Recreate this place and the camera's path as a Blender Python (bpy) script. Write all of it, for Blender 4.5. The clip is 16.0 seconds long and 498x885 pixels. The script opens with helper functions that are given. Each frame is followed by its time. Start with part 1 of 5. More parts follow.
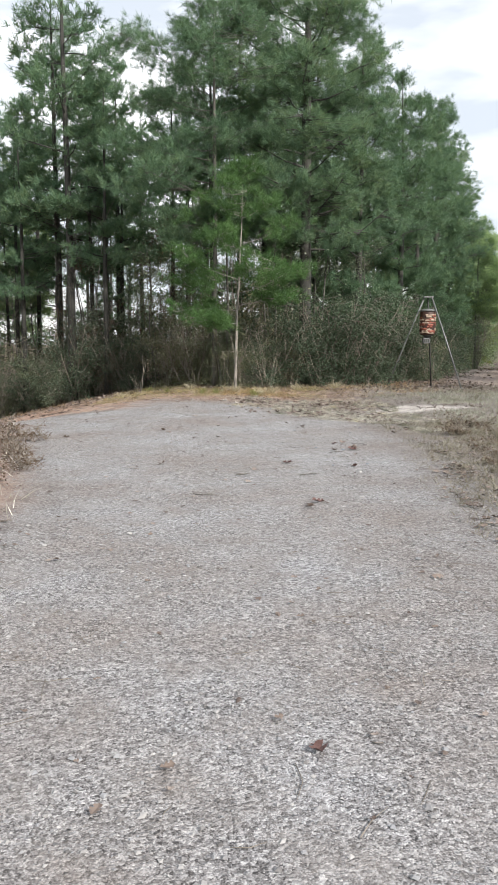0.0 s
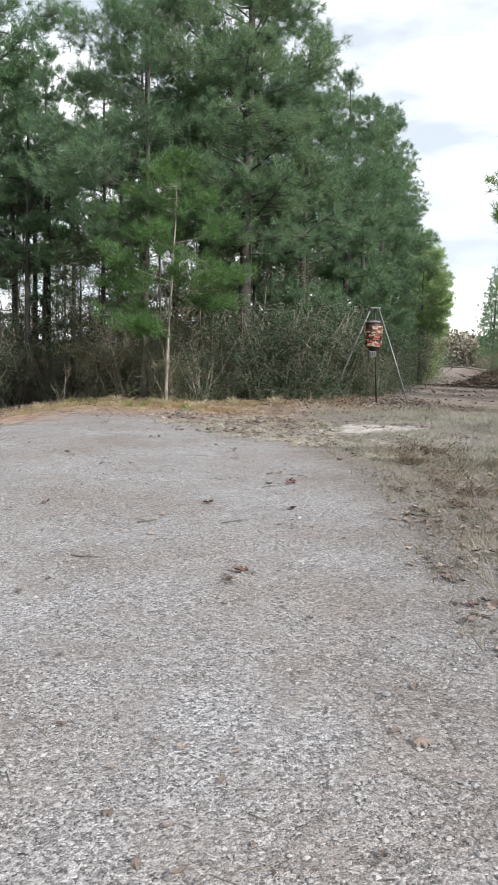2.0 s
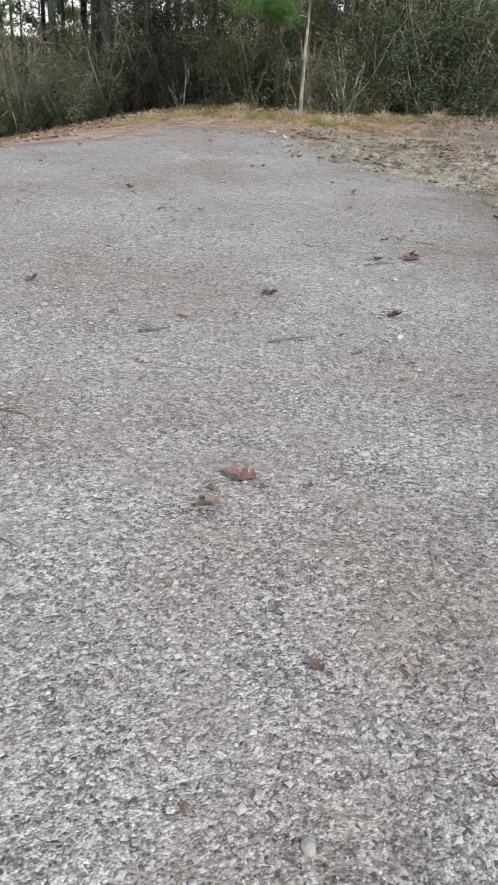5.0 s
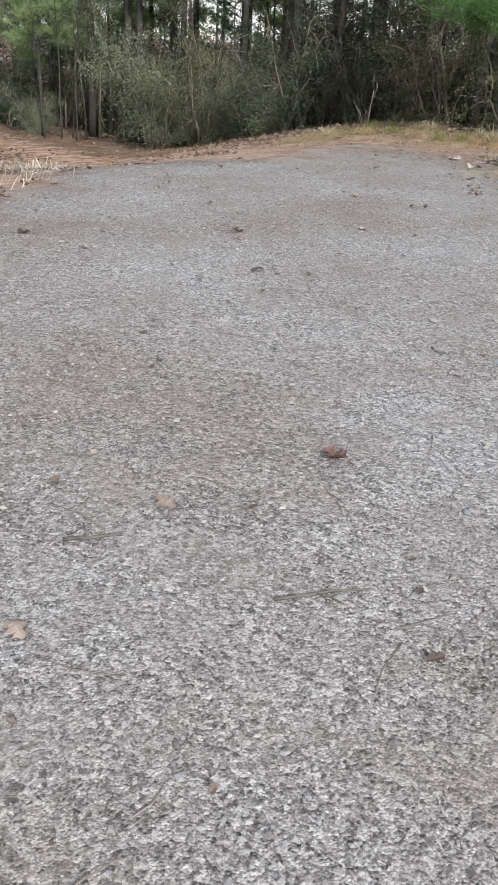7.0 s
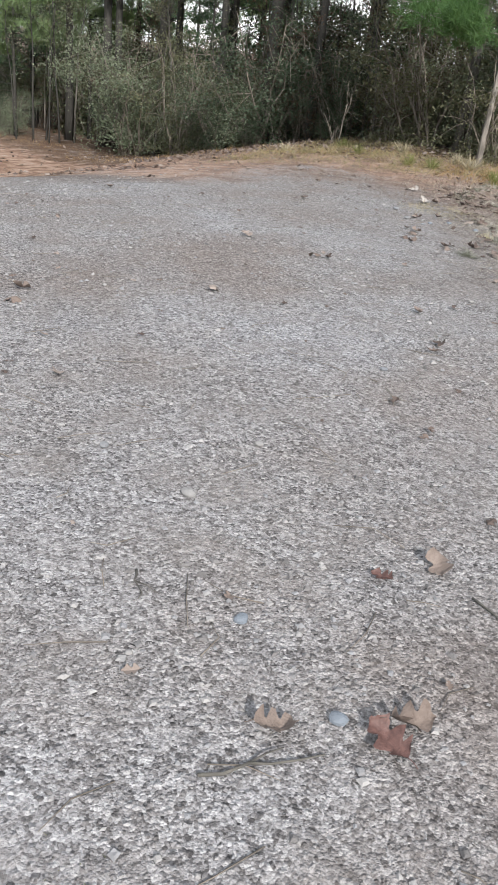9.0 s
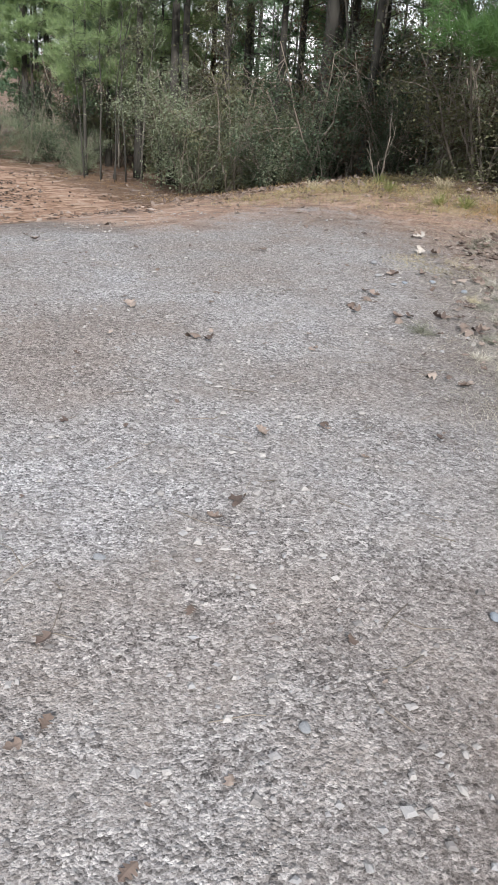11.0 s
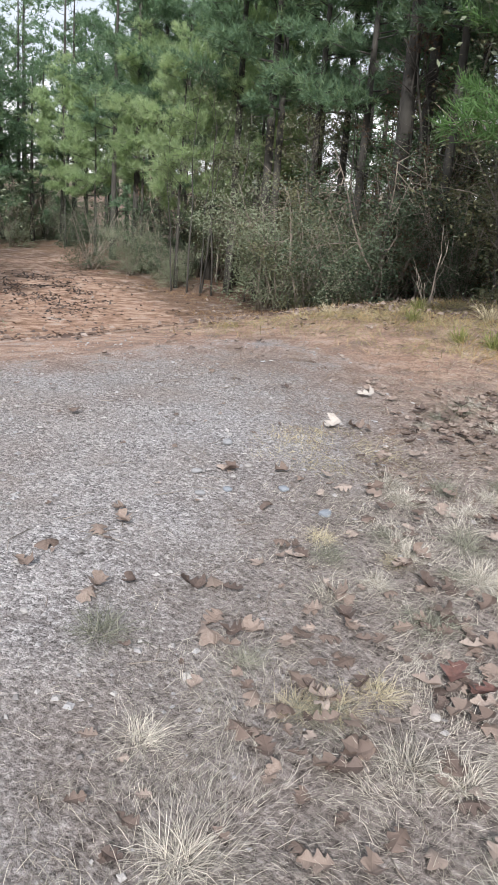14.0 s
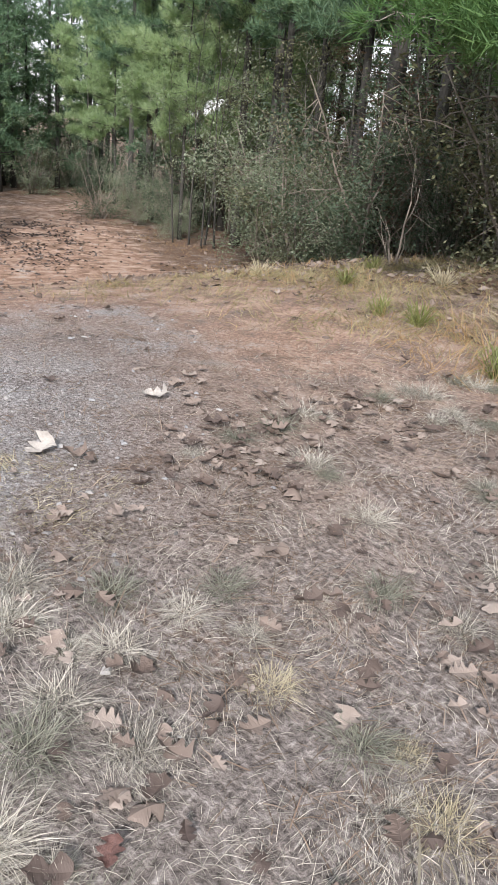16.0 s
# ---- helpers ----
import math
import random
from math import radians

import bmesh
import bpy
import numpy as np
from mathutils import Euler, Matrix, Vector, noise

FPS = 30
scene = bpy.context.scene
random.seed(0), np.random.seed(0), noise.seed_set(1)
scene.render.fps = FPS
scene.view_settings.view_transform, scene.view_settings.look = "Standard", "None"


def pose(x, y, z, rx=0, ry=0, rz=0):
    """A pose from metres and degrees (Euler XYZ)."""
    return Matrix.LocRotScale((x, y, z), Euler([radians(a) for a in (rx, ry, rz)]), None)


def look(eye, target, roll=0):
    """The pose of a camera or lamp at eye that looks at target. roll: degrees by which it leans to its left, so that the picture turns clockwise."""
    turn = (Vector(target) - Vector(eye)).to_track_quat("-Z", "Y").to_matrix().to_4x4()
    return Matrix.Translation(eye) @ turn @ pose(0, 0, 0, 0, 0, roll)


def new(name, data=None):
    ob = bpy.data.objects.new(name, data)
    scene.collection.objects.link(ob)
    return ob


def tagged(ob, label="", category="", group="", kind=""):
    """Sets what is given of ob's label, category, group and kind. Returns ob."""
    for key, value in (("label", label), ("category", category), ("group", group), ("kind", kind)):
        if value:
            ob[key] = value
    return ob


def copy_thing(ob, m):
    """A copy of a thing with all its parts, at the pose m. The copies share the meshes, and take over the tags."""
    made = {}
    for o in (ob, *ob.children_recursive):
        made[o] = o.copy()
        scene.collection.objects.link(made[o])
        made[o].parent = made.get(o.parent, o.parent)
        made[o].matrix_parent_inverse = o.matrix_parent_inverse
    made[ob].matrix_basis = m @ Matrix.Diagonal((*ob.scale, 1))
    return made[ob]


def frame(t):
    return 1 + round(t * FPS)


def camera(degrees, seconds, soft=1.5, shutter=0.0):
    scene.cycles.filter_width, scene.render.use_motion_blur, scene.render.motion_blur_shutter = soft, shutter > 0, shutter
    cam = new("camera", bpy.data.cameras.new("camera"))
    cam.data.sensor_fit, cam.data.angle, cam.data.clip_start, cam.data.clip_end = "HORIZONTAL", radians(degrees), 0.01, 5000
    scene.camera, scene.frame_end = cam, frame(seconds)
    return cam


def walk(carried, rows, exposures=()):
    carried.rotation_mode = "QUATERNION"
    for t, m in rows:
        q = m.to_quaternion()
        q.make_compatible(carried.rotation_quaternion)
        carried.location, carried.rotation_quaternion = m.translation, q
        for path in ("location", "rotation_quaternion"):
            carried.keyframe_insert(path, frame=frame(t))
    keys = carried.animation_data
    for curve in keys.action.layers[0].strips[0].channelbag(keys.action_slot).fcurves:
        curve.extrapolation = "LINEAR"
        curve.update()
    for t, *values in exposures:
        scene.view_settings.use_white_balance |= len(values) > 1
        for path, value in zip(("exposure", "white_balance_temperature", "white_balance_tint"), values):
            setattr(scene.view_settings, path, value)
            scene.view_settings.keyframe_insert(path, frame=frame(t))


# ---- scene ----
# the walk: seconds, x, y, z, tilt, lean, turn
PATH = [
    (0.0, 0.000, 0.000, 1.515, 82.908, -0.216, -1.510),
    (0.5, 0.091, 0.528, 1.538, 83.835, 0.683, -3.085),
    (1.0, 0.191, 1.024, 1.572, 84.398, -1.370, -6.297),
    (1.5, 0.317, 1.562, 1.539, 84.442, -1.213, -6.890),
    (2.0, 0.359, 2.100, 1.506, 83.700, -1.641, -5.589),
    (2.5, 0.446, 2.548, 1.520, 82.503, -2.079, -5.707),
    (3.0, 0.567, 3.124, 1.497, 81.099, -1.487, -3.198),
    (3.5, 0.653, 3.676, 1.461, 79.930, -2.172, -0.776),
    (3.7, 0.723, 3.831, 1.471, 79.552, -2.327, -0.202),
    (5.8, 1.179, 5.669, 1.496, 56.490, -2.667, 11.263),
    (6.0, 1.186, 5.933, 1.512, 58.832, -2.959, 12.501),
    (6.5, 1.277, 6.535, 1.534, 62.792, -2.530, 15.381),
    (7.0, 1.349, 7.147, 1.513, 63.208, -3.294, 20.236),
    (7.5, 1.461, 7.801, 1.491, 63.724, -4.668, 19.882),
    (8.0, 1.623, 8.460, 1.498, 64.416, -4.935, 18.646),
    (8.5, 1.690, 9.182, 1.480, 64.870, -6.407, 21.994),
    (9.0, 1.862, 9.810, 1.467, 63.718, -5.885, 21.979),
    (9.2, 1.937, 10.074, 1.464, 63.485, -5.184, 22.648),
    (11.3, 2.761, 12.470, 1.538, 65.232, -4.220, 29.979),
    (11.5, 2.814, 12.746, 1.533, 64.413, -4.238, 27.633),
    (12.0, 2.888, 13.394, 1.521, 65.735, -3.943, 28.986),
    (12.5, 2.874, 14.026, 1.519, 68.178, -5.037, 32.802),
    (13.0, 2.944, 14.653, 1.482, 69.886, -4.239, 36.889),
    (13.5, 2.969, 15.322, 1.468, 71.727, -4.303, 39.875),
    (14.0, 3.024, 15.902, 1.487, 71.961, -4.291, 40.987),
    (14.5, 3.075, 16.524, 1.493, 71.564, -5.378, 44.081),
    (15.0, 3.068, 17.121, 1.448, 70.290, -7.215, 45.159),
    (15.5, 3.091, 17.787, 1.393, 69.234, -5.890, 44.397),
    (16.0, 3.037, 18.456, 1.376, 68.414, -4.709, 45.175),
]
cam = camera(34.93, 16.0, soft=1.35)
walk(cam, [(r[0], pose(*r[1:])) for r in PATH], exposures=[(0.0, 0.76, 6550, 10), (3.5, 0.68, 6450, 10), (6.5, 0.56, 6450, 11), (9.0, 0.60, 6400, 11), (11.5, 0.72, 6480, 12), (16.0, 0.80, 6400, 14)])

# ------------------------------------------------------------------ sky and sun
SUN_DIR = Vector((0.56, -0.74, 0.62)).normalized()      # towards the sun
world = bpy.data.worlds.new("sky")
scene.world = world
world.use_nodes = True
wn, wl = world.node_tree.nodes, world.node_tree.links
sky = wn.new("ShaderNodeTexSky")
sky.sky_type = "NISHITA"
sky.sun_disc = False
sky.sun_elevation = math.asin(SUN_DIR.z)
sky.sun_rotation = math.atan2(SUN_DIR.x, SUN_DIR.y)
sky_dim = wn.new("ShaderNodeVectorMath"); sky_dim.operation = "SCALE"
sky_dim.inputs["Scale"].default_value = 0.11
wl.new(sky.outputs["Color"], sky_dim.inputs[0])
wco = wn.new("ShaderNodeTexCoord")
wmap = wn.new("ShaderNodeMapping"); wmap.inputs["Scale"].default_value = (2.0, 2.0, 6.5)
wl.new(wco.outputs["Generated"], wmap.inputs["Vector"])
wnoise = wn.new("ShaderNodeTexNoise")
wnoise.inputs["Scale"].default_value = 1.6
wnoise.inputs["Detail"].default_value = 5.0
wnoise.inputs["Roughness"].default_value = 0.52
wl.new(wmap.outputs["Vector"], wnoise.inputs["Vector"])
wramp = wn.new("ShaderNodeValToRGB")
wramp.color_ramp.elements[0].position, wramp.color_ramp.elements[0].color = 0.42, (0.47, 0.505, 0.55, 1)
wramp.color_ramp.elements[1].position, wramp.color_ramp.elements[1].color = 0.64, (0.88, 0.88, 0.885, 1)
wl.new(wnoise.outputs["Fac"], wramp.inputs["Fac"])
wmix = wn.new("ShaderNodeMixRGB"); wmix.inputs["Fac"].default_value = 0.86
wl.new(sky_dim.outputs[0], wmix.inputs["Color1"])
wl.new(wramp.outputs["Color"], wmix.inputs["Color2"])
wl.new(wmix.outputs["Color"], wn["Background"].inputs["Color"])
wn["Background"].inputs["Strength"].default_value = 1.10

sun_data = bpy.data.lights.new("sun", "SUN")
sun_data.energy, sun_data.angle, sun_data.color = 3.5, radians(3.0), (1.0, 0.945, 0.875)
sun = new("sun", sun_data)
sun.matrix_world = look(tuple(SUN_DIR * 60), (0, 0, 0))

# ------------------------------------------------------------------ materials


def nodes_of(name):
    m = bpy.data.materials.new(name)
    m.use_nodes = True
    return m, m.node_tree.nodes, m.node_tree.links, m.node_tree.nodes["Principled BSDF"]


def ramp_node(n, stops):
    r = n.new("ShaderNodeValToRGB")
    el = r.color_ramp.elements
    while len(el) < len(stops):
        el.new(0.5)
    for e, (p, c) in zip(el, stops):
        e.position, e.color = p, (*c, 1)
    return r


def noise_node(n, l, vec, scale, detail=3.0, rough=0.55):
    t = n.new("ShaderNodeTexNoise")
    t.inputs["Scale"].default_value, t.inputs["Detail"].default_value, t.inputs["Roughness"].default_value = scale, detail, rough
    l.new(vec, t.inputs["Vector"])
    return t


def mix_node(n, l, fac, a, b, kind="MIX"):
    m = n.new("ShaderNodeMixRGB")
    m.blend_type = kind
    for sock, v in ((m.inputs["Fac"], fac), (m.inputs["Color1"], a), (m.inputs["Color2"], b)):
        if isinstance(v, (int, float)):
            sock.default_value = v
        elif isinstance(v, tuple):
            sock.default_value = (*v, 1)
        else:
            l.new(v, sock)
    return m.outputs["Color"]


def math_node(n, l, op, a, b=0.0, clamp=False):
    m = n.new("ShaderNodeMath")
    m.operation, m.use_clamp = op, clamp
    for sock, v in ((m.inputs[0], a), (m.inputs[1], b)):
        if isinstance(v, (int, float)):
            sock.default_value = v
        else:
            l.new(v, sock)
    return m.outputs[0]


def bump_node(n, l, height, strength, dist):
    b = n.new("ShaderNodeBump")
    b.inputs["Strength"].default_value, b.inputs["Distance"].default_value = strength, dist
    l.new(height, b.inputs["Height"])
    return b.outputs["Normal"]


def leafy(name, stops, translucent=0.35, rough=0.55, spread=1.0):
    """Foliage: colour varies from leaf to leaf and in clumps; some light comes through."""
    m, n, l, p = nodes_of(name)
    geo = n.new("ShaderNodeNewGeometry")
    co = n.new("ShaderNodeTexCoord")
    info = n.new("ShaderNodeObjectInfo")
    big = noise_node(n, l, co.outputs["Object"], 0.9, 2.0)
    a = math_node(n, l, "MULTIPLY", geo.outputs["Random Per Island"], 0.5 * spread)
    b = math_node(n, l, "MULTIPLY", big.outputs["Fac"], 0.75)
    c = math_node(n, l, "MULTIPLY", info.outputs["Random"], 0.22)
    f = math_node(n, l, "ADD", a, b)
    f = math_node(n, l, "ADD", f, c)
    f = math_node(n, l, "SUBTRACT", f, 0.22, True)
    r = ramp_node(n, stops)
    l.new(f, r.inputs["Fac"])
    l.new(r.outputs["Color"], p.inputs["Base Color"])
    p.inputs["Roughness"].default_value = rough
    p.inputs["Specular IOR Level"].default_value = 0.35
    tr = n.new("ShaderNodeBsdfTranslucent")
    warm = mix_node(n, l, 1.0, r.outputs["Color"], (1.0, 1.0, 0.55), "MULTIPLY")
    l.new(warm, tr.inputs["Color"])
    mx = n.new("ShaderNodeMixShader")
    mx.inputs["Fac"].default_value = translucent
    l.new(p.outputs["BSDF"], mx.inputs[1])
    l.new(tr.outputs["BSDF"], mx.inputs[2])
    l.new(mx.outputs["Shader"], n["Material Output"].inputs["Surface"])
    return m


def barky(name, dark, light, scale=9.0, rough=0.9):
    m, n, l, p = nodes_of(name)
    co = n.new("ShaderNodeTexCoord")
    mp = n.new("ShaderNodeMapping")
    mp.inputs["Scale"].default_value = (1, 1, 0.28)
    l.new(co.outputs["Object"], mp.inputs["Vector"])
    v = n.new("ShaderNodeTexVoronoi")
    v.inputs["Scale"].default_value = scale
    l.new(mp.outputs["Vector"], v.inputs["Vector"])
    ns = noise_node(n, l, mp.outputs["Vector"], scale * 3, 4.0)
    patch = noise_node(n, l, co.outputs["Object"], 1.1, 2.0)
    f = math_node(n, l, "MULTIPLY", v.outputs["Distance"], 0.8)
    f = math_node(n, l, "ADD", f, math_node(n, l, "MULTIPLY", ns.outputs["Fac"], 0.5))
    r = ramp_node(n, [(0.2, dark), (0.85, light)])
    l.new(f, r.inputs["Fac"])
    col = mix_node(n, l, math_node(n, l, "MULTIPLY", patch.outputs["Fac"], 0.5), r.outputs["Color"], (0.10, 0.105, 0.09))
    l.new(col, p.inputs["Base Color"])
    p.inputs["Roughness"].default_value = rough
    l.new(bump_node(n, l, f, 0.8, 0.02), p.inputs["Normal"])
    return m


def simple(name, stops, scale=20.0, rough=0.8, metal=0.0, bump=0.3, per_piece=0.0):
    m, n, l, p = nodes_of(name)
    co = n.new("ShaderNodeTexCoord")
    ns = noise_node(n, l, co.outputs["Object"], scale, 4.0)
    f = ns.outputs["Fac"]
    if per_piece:
        geo, info = n.new("ShaderNodeNewGeometry"), n.new("ShaderNodeObjectInfo")
        rnd = math_node(n, l, "FRACT", math_node(n, l, "ADD", geo.outputs["Random Per Island"], info.outputs["Random"]))
        f = math_node(n, l, "ADD", math_node(n, l, "MULTIPLY", f, 1 - per_piece), math_node(n, l, "MULTIPLY", rnd, per_piece))
    r = ramp_node(n, stops)
    l.new(f, r.inputs["Fac"])
    l.new(r.outputs["Color"], p.inputs["Base Color"])
    p.inputs["Roughness"].default_value, p.inputs["Metallic"].default_value = rough, metal
    if bump:
        l.new(bump_node(n, l, ns.outputs["Fac"], bump, 0.01), p.inputs["Normal"])
    return m


def ground_material():
    m, n, l, p = nodes_of("gravel_clay_and_litter")
    co = n.new("ShaderNodeTexCoord")
    P = co.outputs["Object"]
    big = noise_node(n, l, P, 0.55, 4.0)
    mid = noise_node(n, l, P, 2.6, 5.0, 0.62)
    fine = noise_node(n, l, P, 38.0, 5.0, 0.7)
    grit = n.new("ShaderNodeTexVoronoi"); grit.inputs["Scale"].default_value = 62.0
    l.new(P, grit.inputs["Vector"])
    grit2 = n.new("ShaderNodeTexVoronoi"); grit2.inputs["Scale"].default_value = 150.0
    l.new(P, grit2.inputs["Vector"])
    sep = n.new("ShaderNodeSeparateColor"); l.new(grit.outputs["Color"], sep.inputs["Color"])
    sep2 = n.new("ShaderNodeSeparateColor"); l.new(grit2.outputs["Color"], sep2.inputs["Color"])
    # crushed stone in packed dirt
    tone = math_node(n, l, "ADD", math_node(n, l, "MULTIPLY", sep.outputs[0], 0.5), math_node(n, l, "MULTIPLY", sep2.outputs[1], 0.5))
    st = ramp_node(n, [(0.12, (0.085, 0.082, 0.083)), (0.36, (0.225, 0.219, 0.221)), (0.62, (0.375, 0.370, 0.376)), (0.92, (0.60, 0.597, 0.60))])
    l.new(tone, st.inputs["Fac"])
    dirt = ramp_node(n, [(0.33, (0.125, 0.112, 0.105)), (0.66, (0.40, 0.376, 0.360))])
    l.new(fine.outputs["Fac"], dirt.inputs["Fac"])
    mudf = ramp_node(n, [(0.42, (0, 0, 0)), (0.66, (1, 1, 1))])
    l.new(mid.outputs["Fac"], mudf.inputs["Fac"])
    gravel = mix_node(n, l, math_node(n, l, "MULTIPLY", mudf.outputs["Color"], 0.6), st.outputs["Color"], dirt.outputs["Color"])
    pale = ramp_node(n, [(0.34, (0.88, 0.82, 0.78)), (0.5, (0.97, 0.96, 0.955)), (0.66, (1.07, 1.09, 1.12))])
    l.new(big.outputs["Fac"], pale.inputs["Fac"])
    gravel = mix_node(n, l, 1.0, gravel, pale.outputs["Color"], "MULTIPLY")
    # red clay
    clay = ramp_node(n, [(0.32, (0.135, 0.082, 0.060)), (0.48, (0.320, 0.205, 0.150)), (0.66, (0.60, 0.475, 0.39))])
    l.new(math_node(n, l, "ADD", math_node(n, l, "MULTIPLY", mid.outputs["Fac"], 0.6), math_node(n, l, "MULTIPLY", fine.outputs["Fac"], 0.4)), clay.inputs["Fac"])
    # thin soil under dry grass
    soil = ramp_node(n, [(0.40, (0.050, 0.043, 0.040)), (0.53, (0.215, 0.190, 0.178)), (0.68, (0.50, 0.466, 0.445))])
    # pine straw and leaf litter
    streak = n.new("ShaderNodeMapping"); streak.inputs["Scale"].default_value = (14, 44, 20); streak.inputs["Rotation"].default_value = (0, 0, 0.6)
    l.new(P, streak.inputs["Vector"])
    straw = noise_node(n, l, streak.outputs["Vector"], 1.0, 4.0, 0.7)
    streak2 = n.new("ShaderNodeMapping"); streak2.inputs["Scale"].default_value = (52, 17, 20); streak2.inputs["Rotation"].default_value = (0, 0, 0.35)
    l.new(P, streak2.inputs["Vector"])
    straw2 = noise_node(n, l, streak2.outputs["Vector"], 1.0, 4.0, 0.7)
    litter = ramp_node(n, [(0.42, (0.06, 0.038, 0.028)), (0.58, (0.165, 0.105, 0.070)), (0.78, (0.34, 0.245, 0.17))])
    cross = math_node(n, l, "MAXIMUM", straw.outputs["Fac"], straw2.outputs["Fac"])
    l.new(cross, litter.inputs["Fac"])
    l.new(math_node(n, l, "ADD", math_node(n, l, "MULTIPLY", cross, 0.55), math_node(n, l, "MULTIPLY", fine.outputs["Fac"], 0.42)), soil.inputs["Fac"])

    def mask(name):
        a = n.new("ShaderNodeAttribute"); a.attribute_name = name
        f = math_node(n, l, "ADD", a.outputs["Fac"], math_node(n, l, "MULTIPLY", math_node(n, l, "SUBTRACT", mid.outputs["Fac"], 0.5), 1.9))
        f = math_node(n, l, "ADD", f, math_node(n, l, "MULTIPLY", math_node(n, l, "SUBTRACT", big.outputs["Fac"], 0.5), 0.9))
        f = math_node(n, l, "ADD", f, math_node(n, l, "MULTIPLY", math_node(n, l, "SUBTRACT", fine.outputs["Fac"], 0.5), 1.3))
        r = ramp_node(n, [(0.18, (0, 0, 0)), (0.82, (1, 1, 1))])
        l.new(f, r.inputs["Fac"])
        return r.outputs["Color"]
    col = mix_node(n, l, mask("soil"), litter.outputs["Color"], soil.outputs["Color"])
    col = mix_node(n, l, mask("clay"), col, clay.outputs["Color"])
    gm = mask("gravel")
    col = mix_node(n, l, gm, col, gravel)
    # pale sand; the sun on it is put into the near-white colour
    lit_sand_tone = ramp_node(n, [(0.3, (0.46, 0.42, 0.385)), (0.7, (0.70, 0.66, 0.62))])
    l.new(fine.outputs["Fac"], lit_sand_tone.inputs["Fac"])
    col = mix_node(n, l, mask("sunlit_sand"), col, lit_sand_tone.outputs["Color"])
    l.new(col, p.inputs["Base Color"])
    p.inputs["Roughness"].default_value = 0.93
    p.inputs["Specular IOR Level"].default_value = 0.2
    tall = math_node(n, l, "MULTIPLY", math_node(n, l, "POWER", sep.outputs[2], 2.5), 1.0)
    lump = math_node(n, l, "MULTIPLY", math_node(n, l, "SUBTRACT", 0.55, grit.outputs["Distance"]), tall)
    chips = math_node(n, l, "ADD", lump, math_node(n, l, "MULTIPLY", math_node(n, l, "MULTIPLY", grit2.outputs["Distance"], sep2.outputs[2]), -0.4))
    chips = math_node(n, l, "ADD", chips, math_node(n, l, "MULTIPLY", mid.outputs["Fac"], 0.9))
    hgt = math_node(n, l, "ADD", math_node(n, l, "MULTIPLY", chips, gm), math_node(n, l, "ADD", math_node(n, l, "MULTIPLY", fine.outputs["Fac"], 0.7), math_node(n, l, "MULTIPLY", cross, 0.35)))
    l.new(bump_node(n, l, hgt, 1.0, 0.02), p.inputs["Normal"])
    return m


M_GROUND = ground_material()
M_STONE = simple("crushed_stone", [(0.1, (0.10, 0.096, 0.096)), (0.32, (0.195, 0.189, 0.188)), (0.52, (0.27, 0.277, 0.290)), (0.72, (0.30, 0.293, 0.288)), (0.97, (0.40, 0.396, 0.392))], 60, 0.9, 0, 0.5, 0.75)
M_PALE = simple("pale_stone", [(0.1, (0.20, 0.22, 0.245)), (0.45, (0.28, 0.275, 0.27)), (0.9, (0.42, 0.412, 0.405))], 45, 0.8, 0, 0.4, 0.7)
M_PINE = leafy("pine_needles", [(0.0, (0.050, 0.096, 0.066)), (0.35, (0.094, 0.174, 0.110)), (0.7, (0.158, 0.252, 0.150)), (1.0, (0.27, 0.335, 0.18))], 0.36)
M_YOUNG = leafy("young_pine_needles", [(0.0, (0.045, 0.105, 0.038)), (0.5, (0.095, 0.19, 0.066)), (1.0, (0.19, 0.285, 0.11))], 0.35)
# paler pine needles: the sunlight on them is put into the colour
M_SUNLIT_PINE = leafy("sunlit_tint_needles", [(0.0, (0.15, 0.245, 0.13)), (0.5, (0.30, 0.42, 0.245)), (1.0, (0.48, 0.59, 0.40))], 0.55)
M_BUSH = leafy("evergreen_leaves", [(0.0, (0.07, 0.10, 0.06)), (0.45, (0.205, 0.25, 0.175)), (0.8, (0.31, 0.355, 0.265)), (1.0, (0.40, 0.44, 0.335))], 0.28, 0.34, 0.7)
M_DARKBUSH = leafy("dark_evergreen_leaves", [(0.0, (0.032, 0.055, 0.035)), (0.5, (0.085, 0.122, 0.080)), (1.0, (0.180, 0.210, 0.150))], 0.3, 0.6, 0.6)
M_BROWN = leafy("withered_leaves", [(0.0, (0.06, 0.038, 0.028)), (0.5, (0.14, 0.098, 0.072)), (1.0, (0.26, 0.195, 0.145))], 0.3, 0.7, 0.7)
M_OLIVE = leafy("olive_leaves", [(0.0, (0.07, 0.075, 0.043)), (0.5, (0.17, 0.178, 0.108)), (1.0, (0.33, 0.325, 0.22))], 0.3, 0.55, 0.7)
# yellow-green leaves with full sunlight put into their colour
M_SUNLIT_LEAF = leafy("sunlit_tint_leaves", [(0.0, (0.07, 0.10, 0.025)), (0.5, (0.16, 0.21, 0.05)), (1.0, (0.30, 0.33, 0.10))], 0.35, 0.5)
# pale leaf colours that carry the haze of distance
M_HAZED = leafy("haze_pale_leaves", [(0.0, (0.14, 0.135, 0.11)), (0.5, (0.22, 0.205, 0.165)), (1.0, (0.31, 0.29, 0.23))], 0.1, 0.9)
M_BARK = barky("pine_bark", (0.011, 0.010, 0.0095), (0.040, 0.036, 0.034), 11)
M_GREYBARK = barky("grey_bark", (0.035, 0.031, 0.028), (0.14, 0.128, 0.115), 16)
M_PALEBARK = barky("pale_bark", (0.11, 0.10, 0.088), (0.36, 0.33, 0.295), 16)
